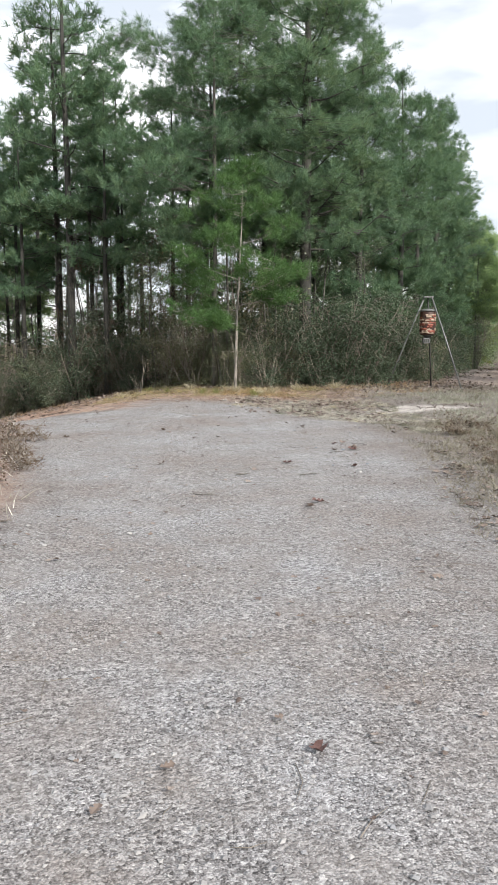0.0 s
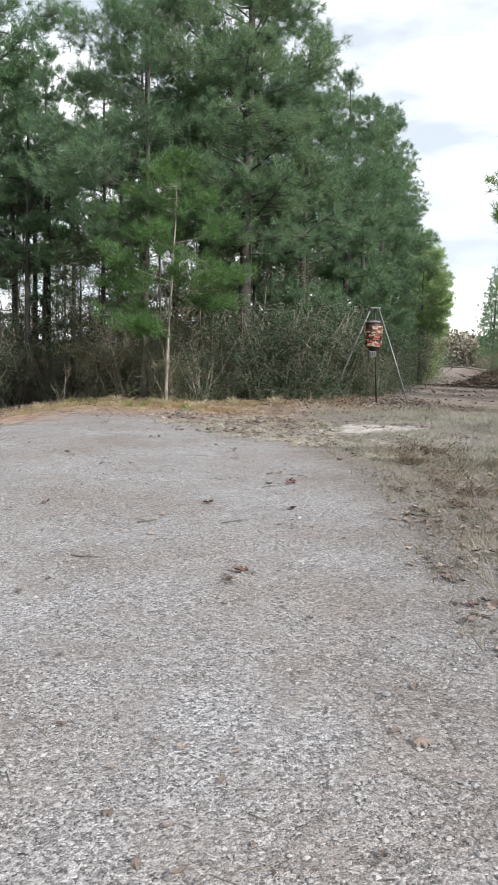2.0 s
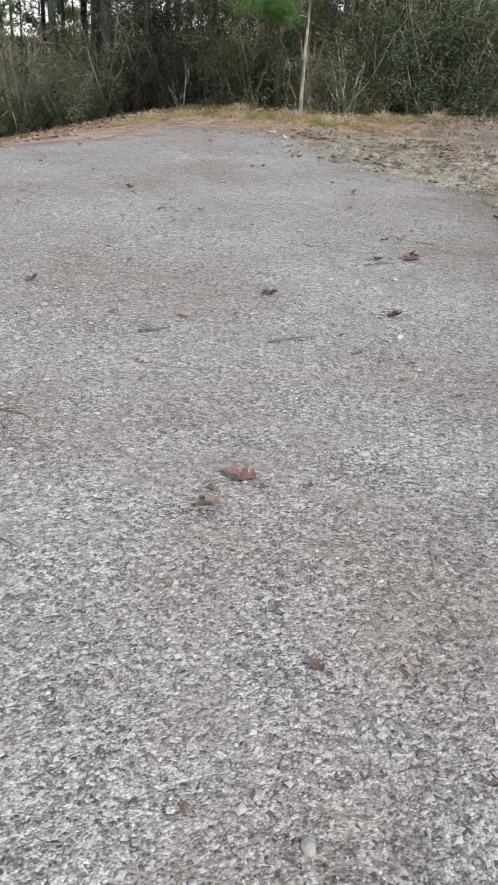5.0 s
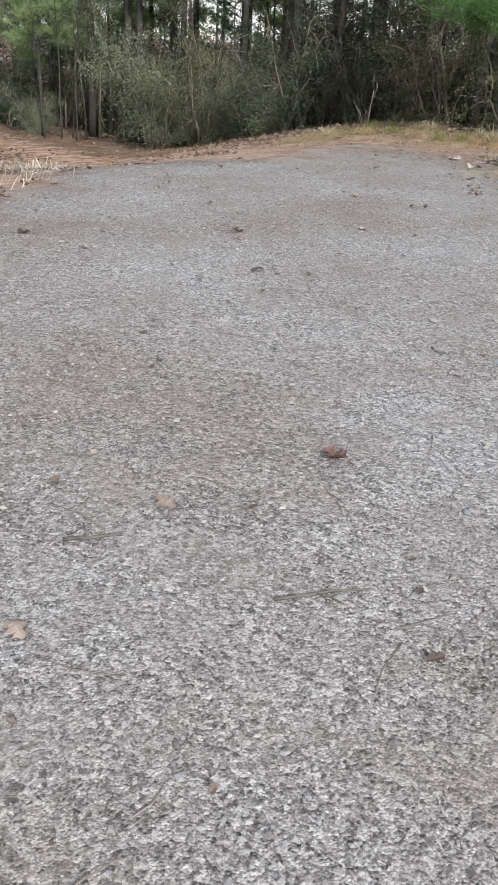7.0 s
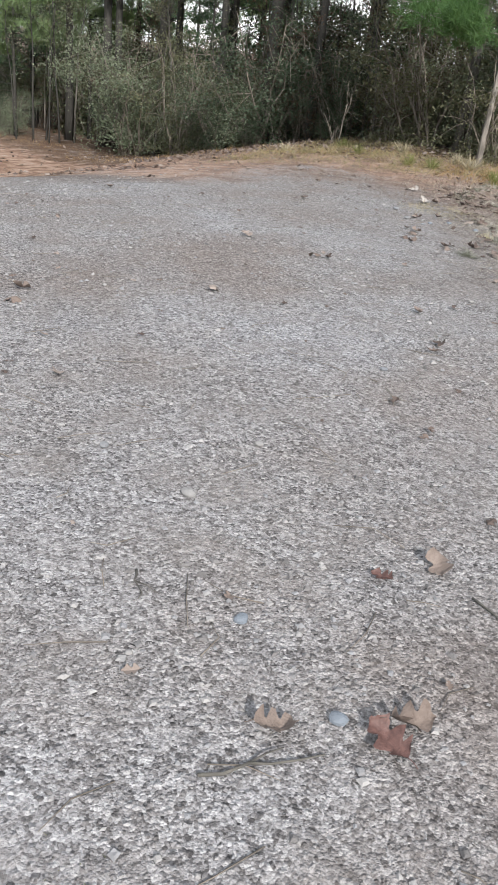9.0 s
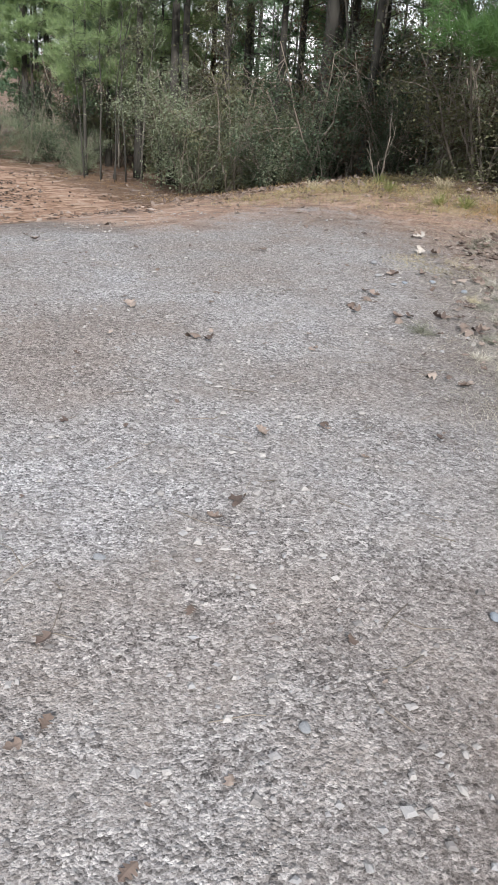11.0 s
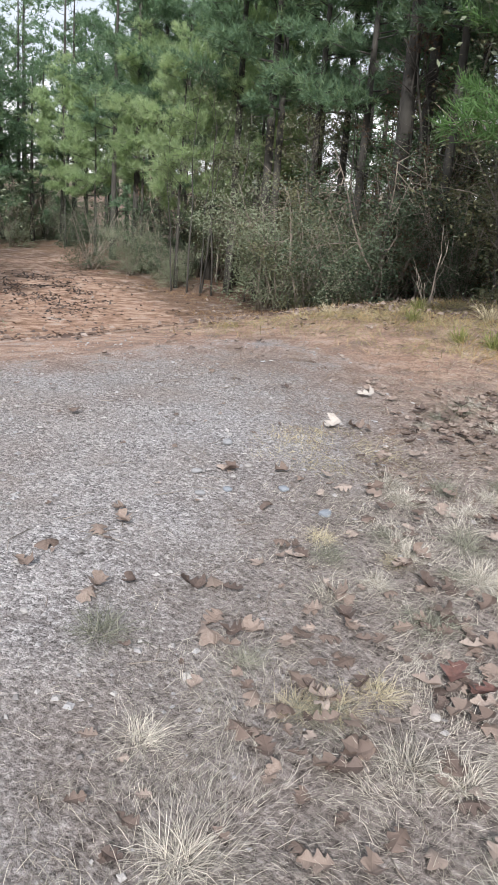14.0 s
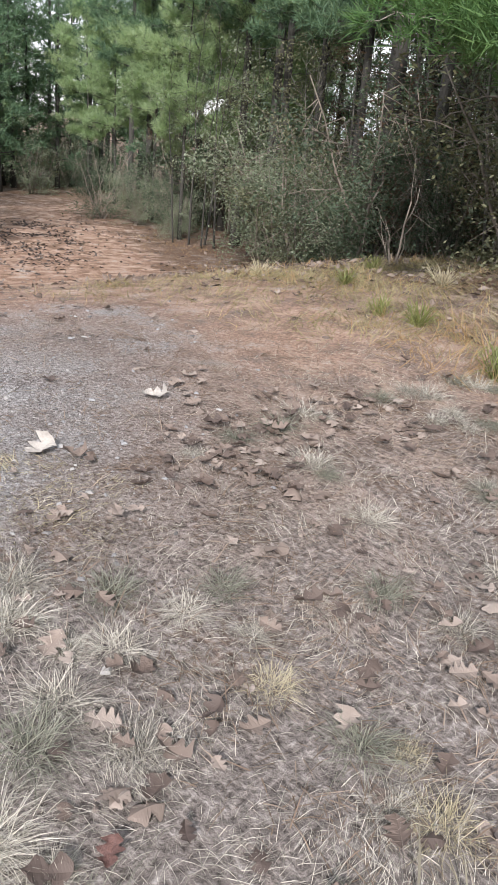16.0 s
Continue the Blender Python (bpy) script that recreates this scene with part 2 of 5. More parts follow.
M_TWIG = simple("twig_bark", [(0.2, (0.10, 0.085, 0.068)), (0.8, (0.31, 0.275, 0.235))], 8, 0.9)
M_LEAF = simple("fallen_oak_leaf", [(0.08, (0.050, 0.036, 0.032)), (0.4, (0.118, 0.088, 0.074)), (0.65, (0.195, 0.155, 0.132)), (0.92, (0.33, 0.285, 0.255))], 9, 0.7, 0, 0.6, 0.68)
# dead leaves with the shade over them put into a darker colour
M_SHADELEAF = simple("shade_dark_leaf", [(0.1, (0.018, 0.013, 0.012)), (0.6, (0.050, 0.036, 0.031)), (0.95, (0.17, 0.145, 0.13))], 9, 0.6, 0, 0.5, 0.7)
M_PALELEAF = simple("bleached_oak_leaf", [(0.2, (0.27, 0.25, 0.23)), (0.8, (0.44, 0.415, 0.385))], 9, 0.7, 0, 0.5)
M_REDLEAF = simple("red_brown_oak_leaf", [(0.2, (0.070, 0.036, 0.032)), (0.8, (0.160, 0.085, 0.072))], 9, 0.6, 0, 0.5)
M_DRY = leafy("dry_grass_blades", [(0.0, (0.045, 0.043, 0.040)), (0.25, (0.145, 0.138, 0.126)), (0.5, (0.35, 0.334, 0.308)), (0.8, (0.58, 0.554, 0.515)), (1.0, (0.78, 0.755, 0.715))], 0.25, 0.75, 1.4)
M_GOLD = leafy("golden_grass_blades", [(0.0, (0.17, 0.10, 0.055)), (0.4, (0.38, 0.25, 0.135)), (0.8, (0.52, 0.39, 0.235)), (1.0, (0.64, 0.55, 0.37))], 0.35, 0.7)
M_VERGE = leafy("verge_grass_blades", [(0.0, (0.082, 0.076, 0.060)), (0.45, (0.185, 0.172, 0.136)), (1.0, (0.38, 0.352, 0.292))], 0.25, 0.7)
M_BANK = leafy("bank_grass_blades", [(0.0, (0.12, 0.105, 0.055)), (0.5, (0.27, 0.25, 0.135)), (1.0, (0.46, 0.42, 0.26))], 0.35, 0.7)
M_STRAW = leafy("straw_grass_blades", [(0.0, (0.19, 0.165, 0.115)), (0.5, (0.45, 0.405, 0.30)), (1.0, (0.68, 0.635, 0.51))], 0.3, 0.7)
M_GREEN = leafy("fresh_grass_blades", [(0.0, (0.11, 0.13, 0.05)), (0.5, (0.23, 0.26, 0.10)), (1.0, (0.42, 0.42, 0.20))], 0.4, 0.5)
M_SAGE = leafy("grey_green_grass_blades", [(0.0, (0.06, 0.068, 0.055)), (0.5, (0.19, 0.20, 0.165)), (1.0, (0.42, 0.42, 0.36))], 0.25, 0.7)
M_MOSS = leafy("moss_sprigs", [(0.0, (0.065, 0.075, 0.035)), (0.5, (0.14, 0.152, 0.080)), (1.0, (0.27, 0.28, 0.17))], 0.25, 0.7)
M_STEEL = simple("galvanised_pipe", [(0.3, (0.13, 0.135, 0.135)), (0.7, (0.24, 0.245, 0.245))], 12, 0.55, 0.5, 0.1)
M_DARKSTEEL = simple("dark_painted_steel", [(0.3, (0.035, 0.038, 0.036)), (0.7, (0.075, 0.075, 0.07))], 14, 0.6, 0.3, 0.1)
M_RED = simple("rust_red_paint", [(0.3, (0.17, 0.045, 0.03)), (0.7, (0.27, 0.085, 0.055))], 9, 0.6, 0, 0.1)
M_DARKRED = simple("dark_brown_paint", [(0.3, (0.035, 0.018, 0.014)), (0.7, (0.10, 0.045, 0.03))], 9, 0.6, 0, 0.1)
M_CREAM = simple("cream_paint", [(0.3, (0.26, 0.19, 0.14)), (0.7, (0.38, 0.30, 0.23))], 9, 0.6, 0, 0.1)

# ------------------------------------------------------------------ mesh helpers


class Buf:
    """Collects vertices and triangles in numpy arrays, with a material number for each triangle."""

    def __init__(self):
        self.v, self.f, self.m, self.n = [], [], [], 0

    def add(self, v, f, mat=0):
        v, f = np.asarray(v, float).reshape(-1, 3), np.asarray(f, int).reshape(-1, 3)
        self.v.append(v)
        self.f.append(f + self.n)
        self.m.append(np.full(len(f), mat, int))
        self.n += len(v)

    def mesh(self, name, mats, smooth=False):
        v, f, mi = np.concatenate(self.v), np.concatenate(self.f), np.concatenate(self.m)
        me = bpy.data.meshes.new(name)
        me.vertices.add(len(v))
        me.vertices.foreach_set("co", v.astype(np.float32).ravel())
        me.loops.add(len(f) * 3)
        me.loops.foreach_set("vertex_index", f.astype(np.int32).ravel())
        me.polygons.add(len(f))
        me.polygons.foreach_set("loop_start", np.arange(0, len(f) * 3, 3, dtype=np.int32))
        me.polygons.foreach_set("loop_total", np.full(len(f), 3, np.int32))
        me.polygons.foreach_set("material_index", mi.astype(np.int32))
        me.polygons.foreach_set("use_smooth", np.full(len(f), smooth))
        for mt in mats:
            me.materials.append(mt)
        me.update(calc_edges=True)
        return me


def unit(v):
    return v / (np.linalg.norm(v, axis=-1, keepdims=True) + 1e-9)


def tube(buf, pts, radii, sides=6, mat=0):
    pts, radii = np.asarray(pts, float), np.asarray(radii, float)
    d = unit(np.gradient(pts, axis=0))
    ref = np.array([1.0, 0, 0]) if abs(d[0, 2]) > 0.7 else np.array([0, 0, 1.0])
    a = unit(np.cross(d, ref))
    b = np.cross(d, a)
    th = np.arange(sides) * 2 * np.pi / sides
    ring = pts[:, None] + radii[:, None, None] * (np.cos(th)[None, :, None] * a[:, None] + np.sin(th)[None, :, None] * b[:, None])
    k, s = len(pts), sides
    i, j = np.meshgrid(np.arange(k - 1), np.arange(s), indexing="ij")
    p0, p1, p2, p3 = i * s + j, i * s + (j + 1) % s, (i + 1) * s + (j + 1) % s, (i + 1) * s + j
    f = np.concatenate([np.stack([p0, p1, p2], -1).reshape(-1, 3), np.stack([p0, p2, p3], -1).reshape(-1, 3)])
    cap = [[(k - 1) * s, (k - 1) * s + q, (k - 1) * s + q + 1] for q in range(1, s - 1)] + [[0, q + 1, q] for q in range(1, s - 1)]
    buf.add(ring.reshape(-1, 3), np.concatenate([f, np.array(cap)]), mat)


def blades(buf, base, way, length, width, rng, mat=0):
    """A thin pointed blade from each base along its way."""
    side = unit(np.cross(way, rng.normal(size=way.shape))) * (np.asarray(width) * 0.5).reshape(-1, 1)
    tip = base + way * np.asarray(length).reshape(-1, 1)
    v = np.stack([base - side, base + side, tip], 1).reshape(-1, 3)
    buf.add(v, np.arange(len(v)).reshape(-1, 3), mat)


def bent_blades(buf, base, way, length, width, droop, rng, mat=0):
    """Grass blades with a bend: two quads' worth of triangles each."""
    L = np.asarray(length).reshape(-1, 1)
    side = unit(np.cross(way, rng.normal(size=way.shape) * 0.4 + [0, 0, 1])) * (np.asarray(width) * 0.5).reshape(-1, 1)
    mid = base + way * L * 0.55
    tip = base + way * L + np.array([0, 0, -1.0]) * L * np.asarray(droop).reshape(-1, 1)
    v = np.stack([base - side, base + side, mid - side * 0.8, mid + side * 0.8, tip], 1).reshape(-1, 3)
    k = np.arange(len(base))[:, None, None] * 5
    f = (np.array([[0, 1, 3], [0, 3, 2], [2, 3, 4]])[None] + k).reshape(-1, 3)
    buf.add(v, f, mat)


def leaf_quads(buf, c, size, rng, mat=0, flat=0.5):
    """Small folded leaves: two triangles along a midrib."""
    k = len(c)
    way = unit(rng.normal(size=(k, 3)) * [1, 1, flat] + [0, 0, -0.1])
    side = unit(np.cross(way, rng.normal(size=(k, 3)) * 0.6 + [0, 0, 1]))
    up = np.cross(side, way)
    s = np.asarray(size).reshape(-1, 1)
    v = np.stack([c, c + way * s * 0.5 + side * s * 0.26 + up * s * 0.08, c + way * s, c + way * s * 0.5 - side * s * 0.26 + up * s * 0.08], 1).reshape(-1, 3)
    q = np.arange(k)[:, None, None] * 4
    buf.add(v, (np.array([[0, 1, 2], [0, 2, 3]])[None] + q).reshape(-1, 3), mat)


def part(name, mesh, parent, label=""):
    ob = new(name, mesh)
    ob.parent = parent
    if label:
        tagged(ob, label)
    return ob


def empty_thing(name, m, label, category, group=""):
    ob = new(name)
    ob.empty_display_size = 0.2
    ob.matrix_basis = m
    return tagged(ob, label, category, group)


def sstep(a, b, x):
    x = np.clip((np.asarray(x, float) - a) / (b - a), 0, 1)
    return x * x * (3 - 2 * x)


# ------------------------------------------------------------------ the plan
def trail_side(x, y):
    """How far a place lies to the right of the straight forest ride's left edge."""
    return x - 8.0 - (y - 30.0) * 0.345


def height(x, y):
    """The lie of the land: a level gravel pad that falls away to the track on the left, a low bank before the woods."""
    x, y = np.asarray(x, float), np.asarray(y, float)
    d = -1.0 - x
    z = -2.2 * sstep(0, 13, d) * sstep(12, 23, y) - 0.03 * np.clip(d - 13, 0, 60) * sstep(12, 23, y)
    z = z - 0.13 * sstep(0.3, 2.6, x) * sstep(15.5, 18.5, y) * sstep(25.0, 22.5, y) * sstep(5.0, 3.4, x)
    z = z + 0.07 * sstep(22.8, 25.6, y) * sstep(-3.5, -0.5, x) * (1 - sstep(-2.2, -0.4, trail_side(x, y)))
    return z


# wood edges: y as a function of x, and x as a function of y for the far side of the ride
def edge_mid(x):
    return np.interp(x, (-70, -45, -33, -25, -20, -16.5, -13.5, -10, -6.5, -3.5, -2.2, -1.2, 0.2, 1.4, 2.4, 3.4, 6, 8, 16, 30, 60, 90), (58, 46, 40.5, 37.6, 36.6, 35.6, 34.8, 32.5, 30.5, 29.0, 27.6, 26.3, 25.6, 25.4, 26.4, 28.4, 30.3, 32.5, 51.5, 92.5, 180, 268))


def edge_left(x):
    return np.interp(x, (-70, -45, -30, -17, -12, -8), (57, 42.5, 34.5, 27, 23, 15))


def edge_right(y):
    return np.interp(y, (-20, 8, 25, 44, 65, 110, 190, 270), (8.5, 9.5, 13.5, 20.4, 27.6, 44, 73, 102))


def gravel_right(y):
    return np.interp(y, (-6, 5.6, 7.9, 10, 13.3, 15.0, 15.9, 16.8, 17.7, 18.6, 19.3, 20.4, 21.8, 23.0), (1.9, 2.1, 2.3, 2.7, 3.0, 2.7, 2.0, 1.6, 1.25, 1.0, 0.8, 0.5, -0.5, -2.5))


def gravel_left(y):
    return np.interp(y, (-6, 3, 7, 10, 14.1, 16.3, 18.5, 22), (-2.4, -2.1, -1.9, -2.6, -3.7, -4.2, -5.2, -9))


def masks(x, y):
    x, y = np.asarray(x, float), np.asarray(y, float)
    g = sstep(1.5, -1.3, x - gravel_right(y)) * sstep(-1.0, 0.9, x - gravel_left(y)) * sstep(25.6, 19.4, y + 0.05 * np.abs(x))
    g = g * (1 - 0.9 * sstep(17.6, 19.8, y) * sstep(-1.0, -3.6, x))
    # the track to the left: distance from its middle line
    mid_track = np.interp(x, (-75, -42, -21, -14, -6, 0, 3), (64, 46.5, 33.0, 29.3, 24.0, 20.5, 18.5))
    track = sstep(3.4, 2.0, np.abs(y - mid_track) * 0.84) * sstep(2.5, -1.0, x)
    ride = sstep(0.3, 1.6, trail_side(x, y)) * sstep(8.0, 5.5, trail_side(x, y)) * sstep(24, 30, y)
    # oval patch of sand, painted as bright as if sunlit
    sunlit_sand = 0.85 * sstep(1.4, 0.5, np.hypot((x - 4.5) / 1.6, (y - 19.2) / 1.0))
    clay = np.maximum(track * 0.72 * sstep(-40, -24, x), ride * 0.25)
    clay = np.maximum(clay, 0.55 * sstep(21.4, 23.4, y + 0.2 * x) * sstep(26.2, 24.5, y) * sstep(-5, -2, x) * sstep(5.0, 2.0, x))
    clay = np.maximum(clay, 0.75 * sstep(0.9, -0.3, x - gravel_left(y)) * sstep(5, 8, y) * sstep(18, 15, y) * sstep(-6.5, -4.5, x))
    clay = np.maximum(clay, 0.45 * sstep(1.0, 0.4, np.hypot((x - 0.9) / 1.5, (y - 22.7) / 0.8)))
    clay = np.maximum(clay, 0.8 * sstep(1.0, 0.3, np.hypot((x - 0.36) / 0.28, (y - 19.35) / 0.22)))
    soil = sstep(-6.0, -3.6, x) * sstep(27.0, 23.6, y + 0.25 * np.clip(-x, 0, 6)) * sstep(16, 11, x) * 1.3
    soil = soil * (1 - 0.42 * sstep(18.9, 20.4, y - 0.35 * (x - 1.5)) * sstep(-0.4, 0.5, x) * sstep(4.6, 3.6, x))
    soil = np.maximum(soil, sstep(5, 2.6, np.abs(trail_side(x, y) - 3.5)) * sstep(22, 30, y) * 0.9)
    return np.maximum(g, sunlit_sand * 0.6), clay, np.maximum(soil, 0.25), sunlit_sand - 0.25


# ------------------------------------------------------------------ ground: one sheet
def axis_steps(lo, hi, step, far):
    inner = np.arange(lo, hi + 1e-6, step)
    out, s, v = [], step, hi
    while v < far:
        s *= 1.22
        v += s
        out.append(v)
    low, s, v = [], step, lo
    while v > -far:
        s *= 1.22
        v -= s
        low.append(v)
    return np.concatenate([low[::-1], inner, out])


gx, gy = axis_steps(-8, 9, 0.11, 2600), axis_steps(-1, 30, 0.11, 2600)
GX, GY = np.meshgrid(gx, gy, indexing="ij")
rough = np.array([noise.noise((x * 0.9, y * 0.9, 3.0)) * 0.016 + noise.noise((x * 4.1, y * 4.1, 8.0)) * 0.009 if -9 < x < 10 and -2 < y < 31 else 0.0
                  for x, y in zip(GX.ravel(), GY.ravel())]).reshape(GX.shape)
GZ = height(GX, GY) + rough
gi, gj = np.meshgrid(np.arange(len(gx) - 1), np.arange(len(gy) - 1), indexing="ij")
w = len(gy)
q0, q1, q2, q3 = gi * w + gj, (gi + 1) * w + gj, (gi + 1) * w + gj + 1, gi * w + gj + 1
gb = Buf()
gb.add(np.stack([GX, GY, GZ], -1).reshape(-1, 3), np.concatenate([np.stack([q0, q1, q2], -1).reshape(-1, 3), np.stack([q0, q2, q3], -1).reshape(-1, 3)]))
gm = gb.mesh("ground", [M_GROUND], True)
for key, val in zip(("gravel", "clay", "soil", "sunlit_sand"), masks(GX, GY)):
    at = gm.attributes.new(key, "FLOAT", "POINT")
    at.data.foreach_set("value", np.asarray(val, np.float32).ravel())
ground = tagged(new("ground", gm), "grey gravel pad, red clay track and brown leaf litter", "ground", kind="structure")


def lie(x, y):
    """Height of the ground sheet, with its small unevenness."""
    return float(height(x, y)) + (noise.noise((x * 0.9, y * 0.9, 3.0)) * 0.016 + noise.noise((x * 4.1, y * 4.1, 8.0)) * 0.009 if -9 < x < 10 and -2 < y < 31 else 0.0)


# ------------------------------------------------------------------ trees


def trunk_line(h, rng, bend=0.25, k=9):
    z = np.linspace(-0.15, h, k)
    x = np.cumsum(rng.normal(0, bend / k, k)) * (z / h)
    y = np.cumsum(rng.normal(0, bend / k, k)) * (z / h)
    return np.stack([x, y, z], 1)


def along(line, z):
    return np.array([np.interp(z, line[:, 2], line[:, 0]), np.interp(z, line[:, 2], line[:, 1]), z])


def pine_meshes(name, h, r, seed, crown_from=0.5, limbs=30, reach=2.6, tufts=42, needles=15, needle=0.2, nw=0.016, leaf=None, bark=None, bare=6, droop=0.0, apart=False, turn_to=None):
    """Trunk, limbs and needle crown of a loblolly-like pine."""
    rng = np.random.default_rng(seed)
    line = trunk_line(h, rng)
    bt, bc, singles = Buf(), Buf(), []
    bl = bt
    zz = line[:, 2]
    rad = r * np.clip(1 - zz / (h * 1.03), 0.02, 1) ** 0.75
    rad[0] = r * 1.3
    tube(bt, line, rad, 9)
    tb, tw = [], []
    for i in range(limbs):
        u = min(0.995, ((i // 5) * 5 + 2.5 + rng.normal(0, 1.3)) / limbs)      # limbs stand in whorls
        u = max(0.0, u)
        z = h * (crown_from + (0.985 - crown_from) * u)
        L = reach * (0.78 + 0.6 * u * (1 - u) - 0.42 * u ** 2) * rng.uniform(0.6, 1.15) * (1 - 0.45 * u ** 4)
        a = i * 2.4 + rng.normal(0, 0.4)
        rise = rng.uniform(0.05, 0.35) + 0.5 * u - droop
        p0 = along(line, z)
        d = np.array([math.cos(a), math.sin(a), 0])
        s = np.linspace(0, 1, 5)
        pts = p0 + d * (s * L)[:, None] + np.array([0, 0, 1.0]) * (rise * L * s * (0.55 + 0.45 * s))[:, None] + rng.normal(0, 0.05 * L, (5, 3)) * s[:, None]
        lr = max(0.012, r * 0.22 * (1 - u * 0.7))
        if apart:
            bl = Buf()
            singles.append(bl)
        tube(bl, pts, np.linspace(lr, lr * 0.22, 5), 4)
        k = int(tufts * (0.5 + 0.7 * L / reach) * (1 - 0.55 * u ** 2))
        sprays = max(5, int(4.6 * L))
        pick = rng.integers(0, sprays, k)
        w_ = np.clip((rng.uniform(0.3, 1.0, sprays) ** 0.8)[pick] + rng.normal(0, 0.03, k), 0.1, 1)
        base = np.stack([np.interp(w_, s, pts[:, c]) for c in range(3)], 1)
        sidev = np.array([-d[1], d[0], 0])
        off = (rng.normal(0, 1, sprays)[pick] * (0.27 * L * (1.2 - 0.55 * w_)))[:, None] * sidev + rng.normal(0, 0.055 * L + 0.06 + 0.09 * u, (k, 3)) * [1, 1, 0.62] + np.array([0, 0, 1.0]) * (0.05 + rng.normal(0, 0.09, sprays))[pick][:, None]
        tip = base + off
        tb.append(tip)
        tw.append(unit(off * 0.8 + d * 0.5 + np.array([0, 0, 0.55])))
        for q in range(0, k if tufts > 30 else 0, 4):
            tube(bl, [base[q], (base[q] + tip[q]) / 2 + [0, 0, -0.03], tip[q]], [lr * 0.3 + 0.003, 0.006, 0.003], 3)
    tb, tw = np.concatenate(tb), np.concatenate(tw)
    base = np.repeat(tb, needles, 0)
    way = unit(np.repeat(tw, needles, 0) * 0.75 + rng.normal(0, 0.62, (len(base), 3)))
    base = base + rng.normal(0, 0.035, base.shape)
    blades(bc, base, way, needle * rng.uniform(0.7, 1.2, len(base)), nw, rng)
    bl = bt
    for i in range(bare):     # dead stubs below the crown
        z = h * rng.uniform(0.08, max(crown_from, 0.12))
        a = rng.uniform(0, 6.28)
        p0 = along(line, z)
        L = rng.uniform(0.3, 1.1)
        d = np.array([math.cos(a), math.sin(a), rng.uniform(-0.15, 0.4)])
        tube(bl, [p0, p0 + d * L * 0.5, p0 + d * L + [0, 0, rng.uniform(-0.15, 0.2)]], [0.02, 0.012, 0.005], 4)
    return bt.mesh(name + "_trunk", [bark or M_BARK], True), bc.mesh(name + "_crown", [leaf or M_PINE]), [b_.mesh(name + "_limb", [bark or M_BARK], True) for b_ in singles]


def tree_thing(name, meshes, m, label, category="tree", group="", names=("trunk", "crown")):
    e = empty_thing(name, m, label, category, group)
    for nm, me in zip(names, meshes):
        for one in (me if isinstance(me, list) else [me]):
            if one is not None:
                part(nm, one, e)
    return e


def grow(buf, p, d, L, r, depth, rng, ends, spread=0.6, up=0.1):
    k = 3
    pts = [p]
    for i in range(k):
        d = unit(d + rng.normal(0, 0.14, 3) + np.array([0, 0, up * 0.3]))
        pts.append(pts[-1] + d * L / k)
    tube(buf, pts, np.linspace(r, r * 0.5, k + 1), 4 if depth > 1 else 3)
    if depth == 0:
        ends.append(pts[-1])
        ends.append(pts[-2])
        return
    for i in range(rng.integers(2, 4)):
        s = rng.integers(1, k + 1)
        nd = unit(d + rng.normal(0, spread, 3) + np.array([0, 0, up]))
        grow(buf, pts[s], nd, L * rng.uniform(0.45, 0.75), r * 0.5 * (1.15 - 0.12 * s), depth - 1, rng, ends, spread, up)


def sapling_meshes(name, h, r, seed, leaf=None, leaves=0, size=0.06, bark=None, depth=2, first=0.35):
    """A thin broad-leaved tree: bare, or with some leaves near the twig ends."""
    rng = np.random.default_rng(seed)
    bt, bc = Buf(), Buf()
    bl = bt
    line = trunk_line(h, rng, 0.9, 10)
    tube(bt, line, r * np.linspace(1.1, 0.12, 10), 7)
    ends = []
    for i in range(int(8 + h)):
        z = h * rng.uniform(first, 0.97)
        a = rng.uniform(0, 6.28)
        grow(bl, along(line, z), unit(np.array([math.cos(a), math.sin(a), rng.uniform(0.2, 1.1)])), h * rng.uniform(0.08, 0.17), max(r * 0.28, 0.006), depth, rng, ends, 0.55, 0.12)
    mc = None
    if leaves:
        c = np.array(ends)[rng.integers(0, len(ends), leaves)] + rng.normal(0, 0.16, (leaves, 3))
        leaf_quads(bc, c, size * rng.uniform(0.7, 1.3, leaves), rng)
        mc = bc.mesh(name + "_leaves", [leaf])
    return bt.mesh(name + "_trunk", [bark or M_GREYBARK], True), mc


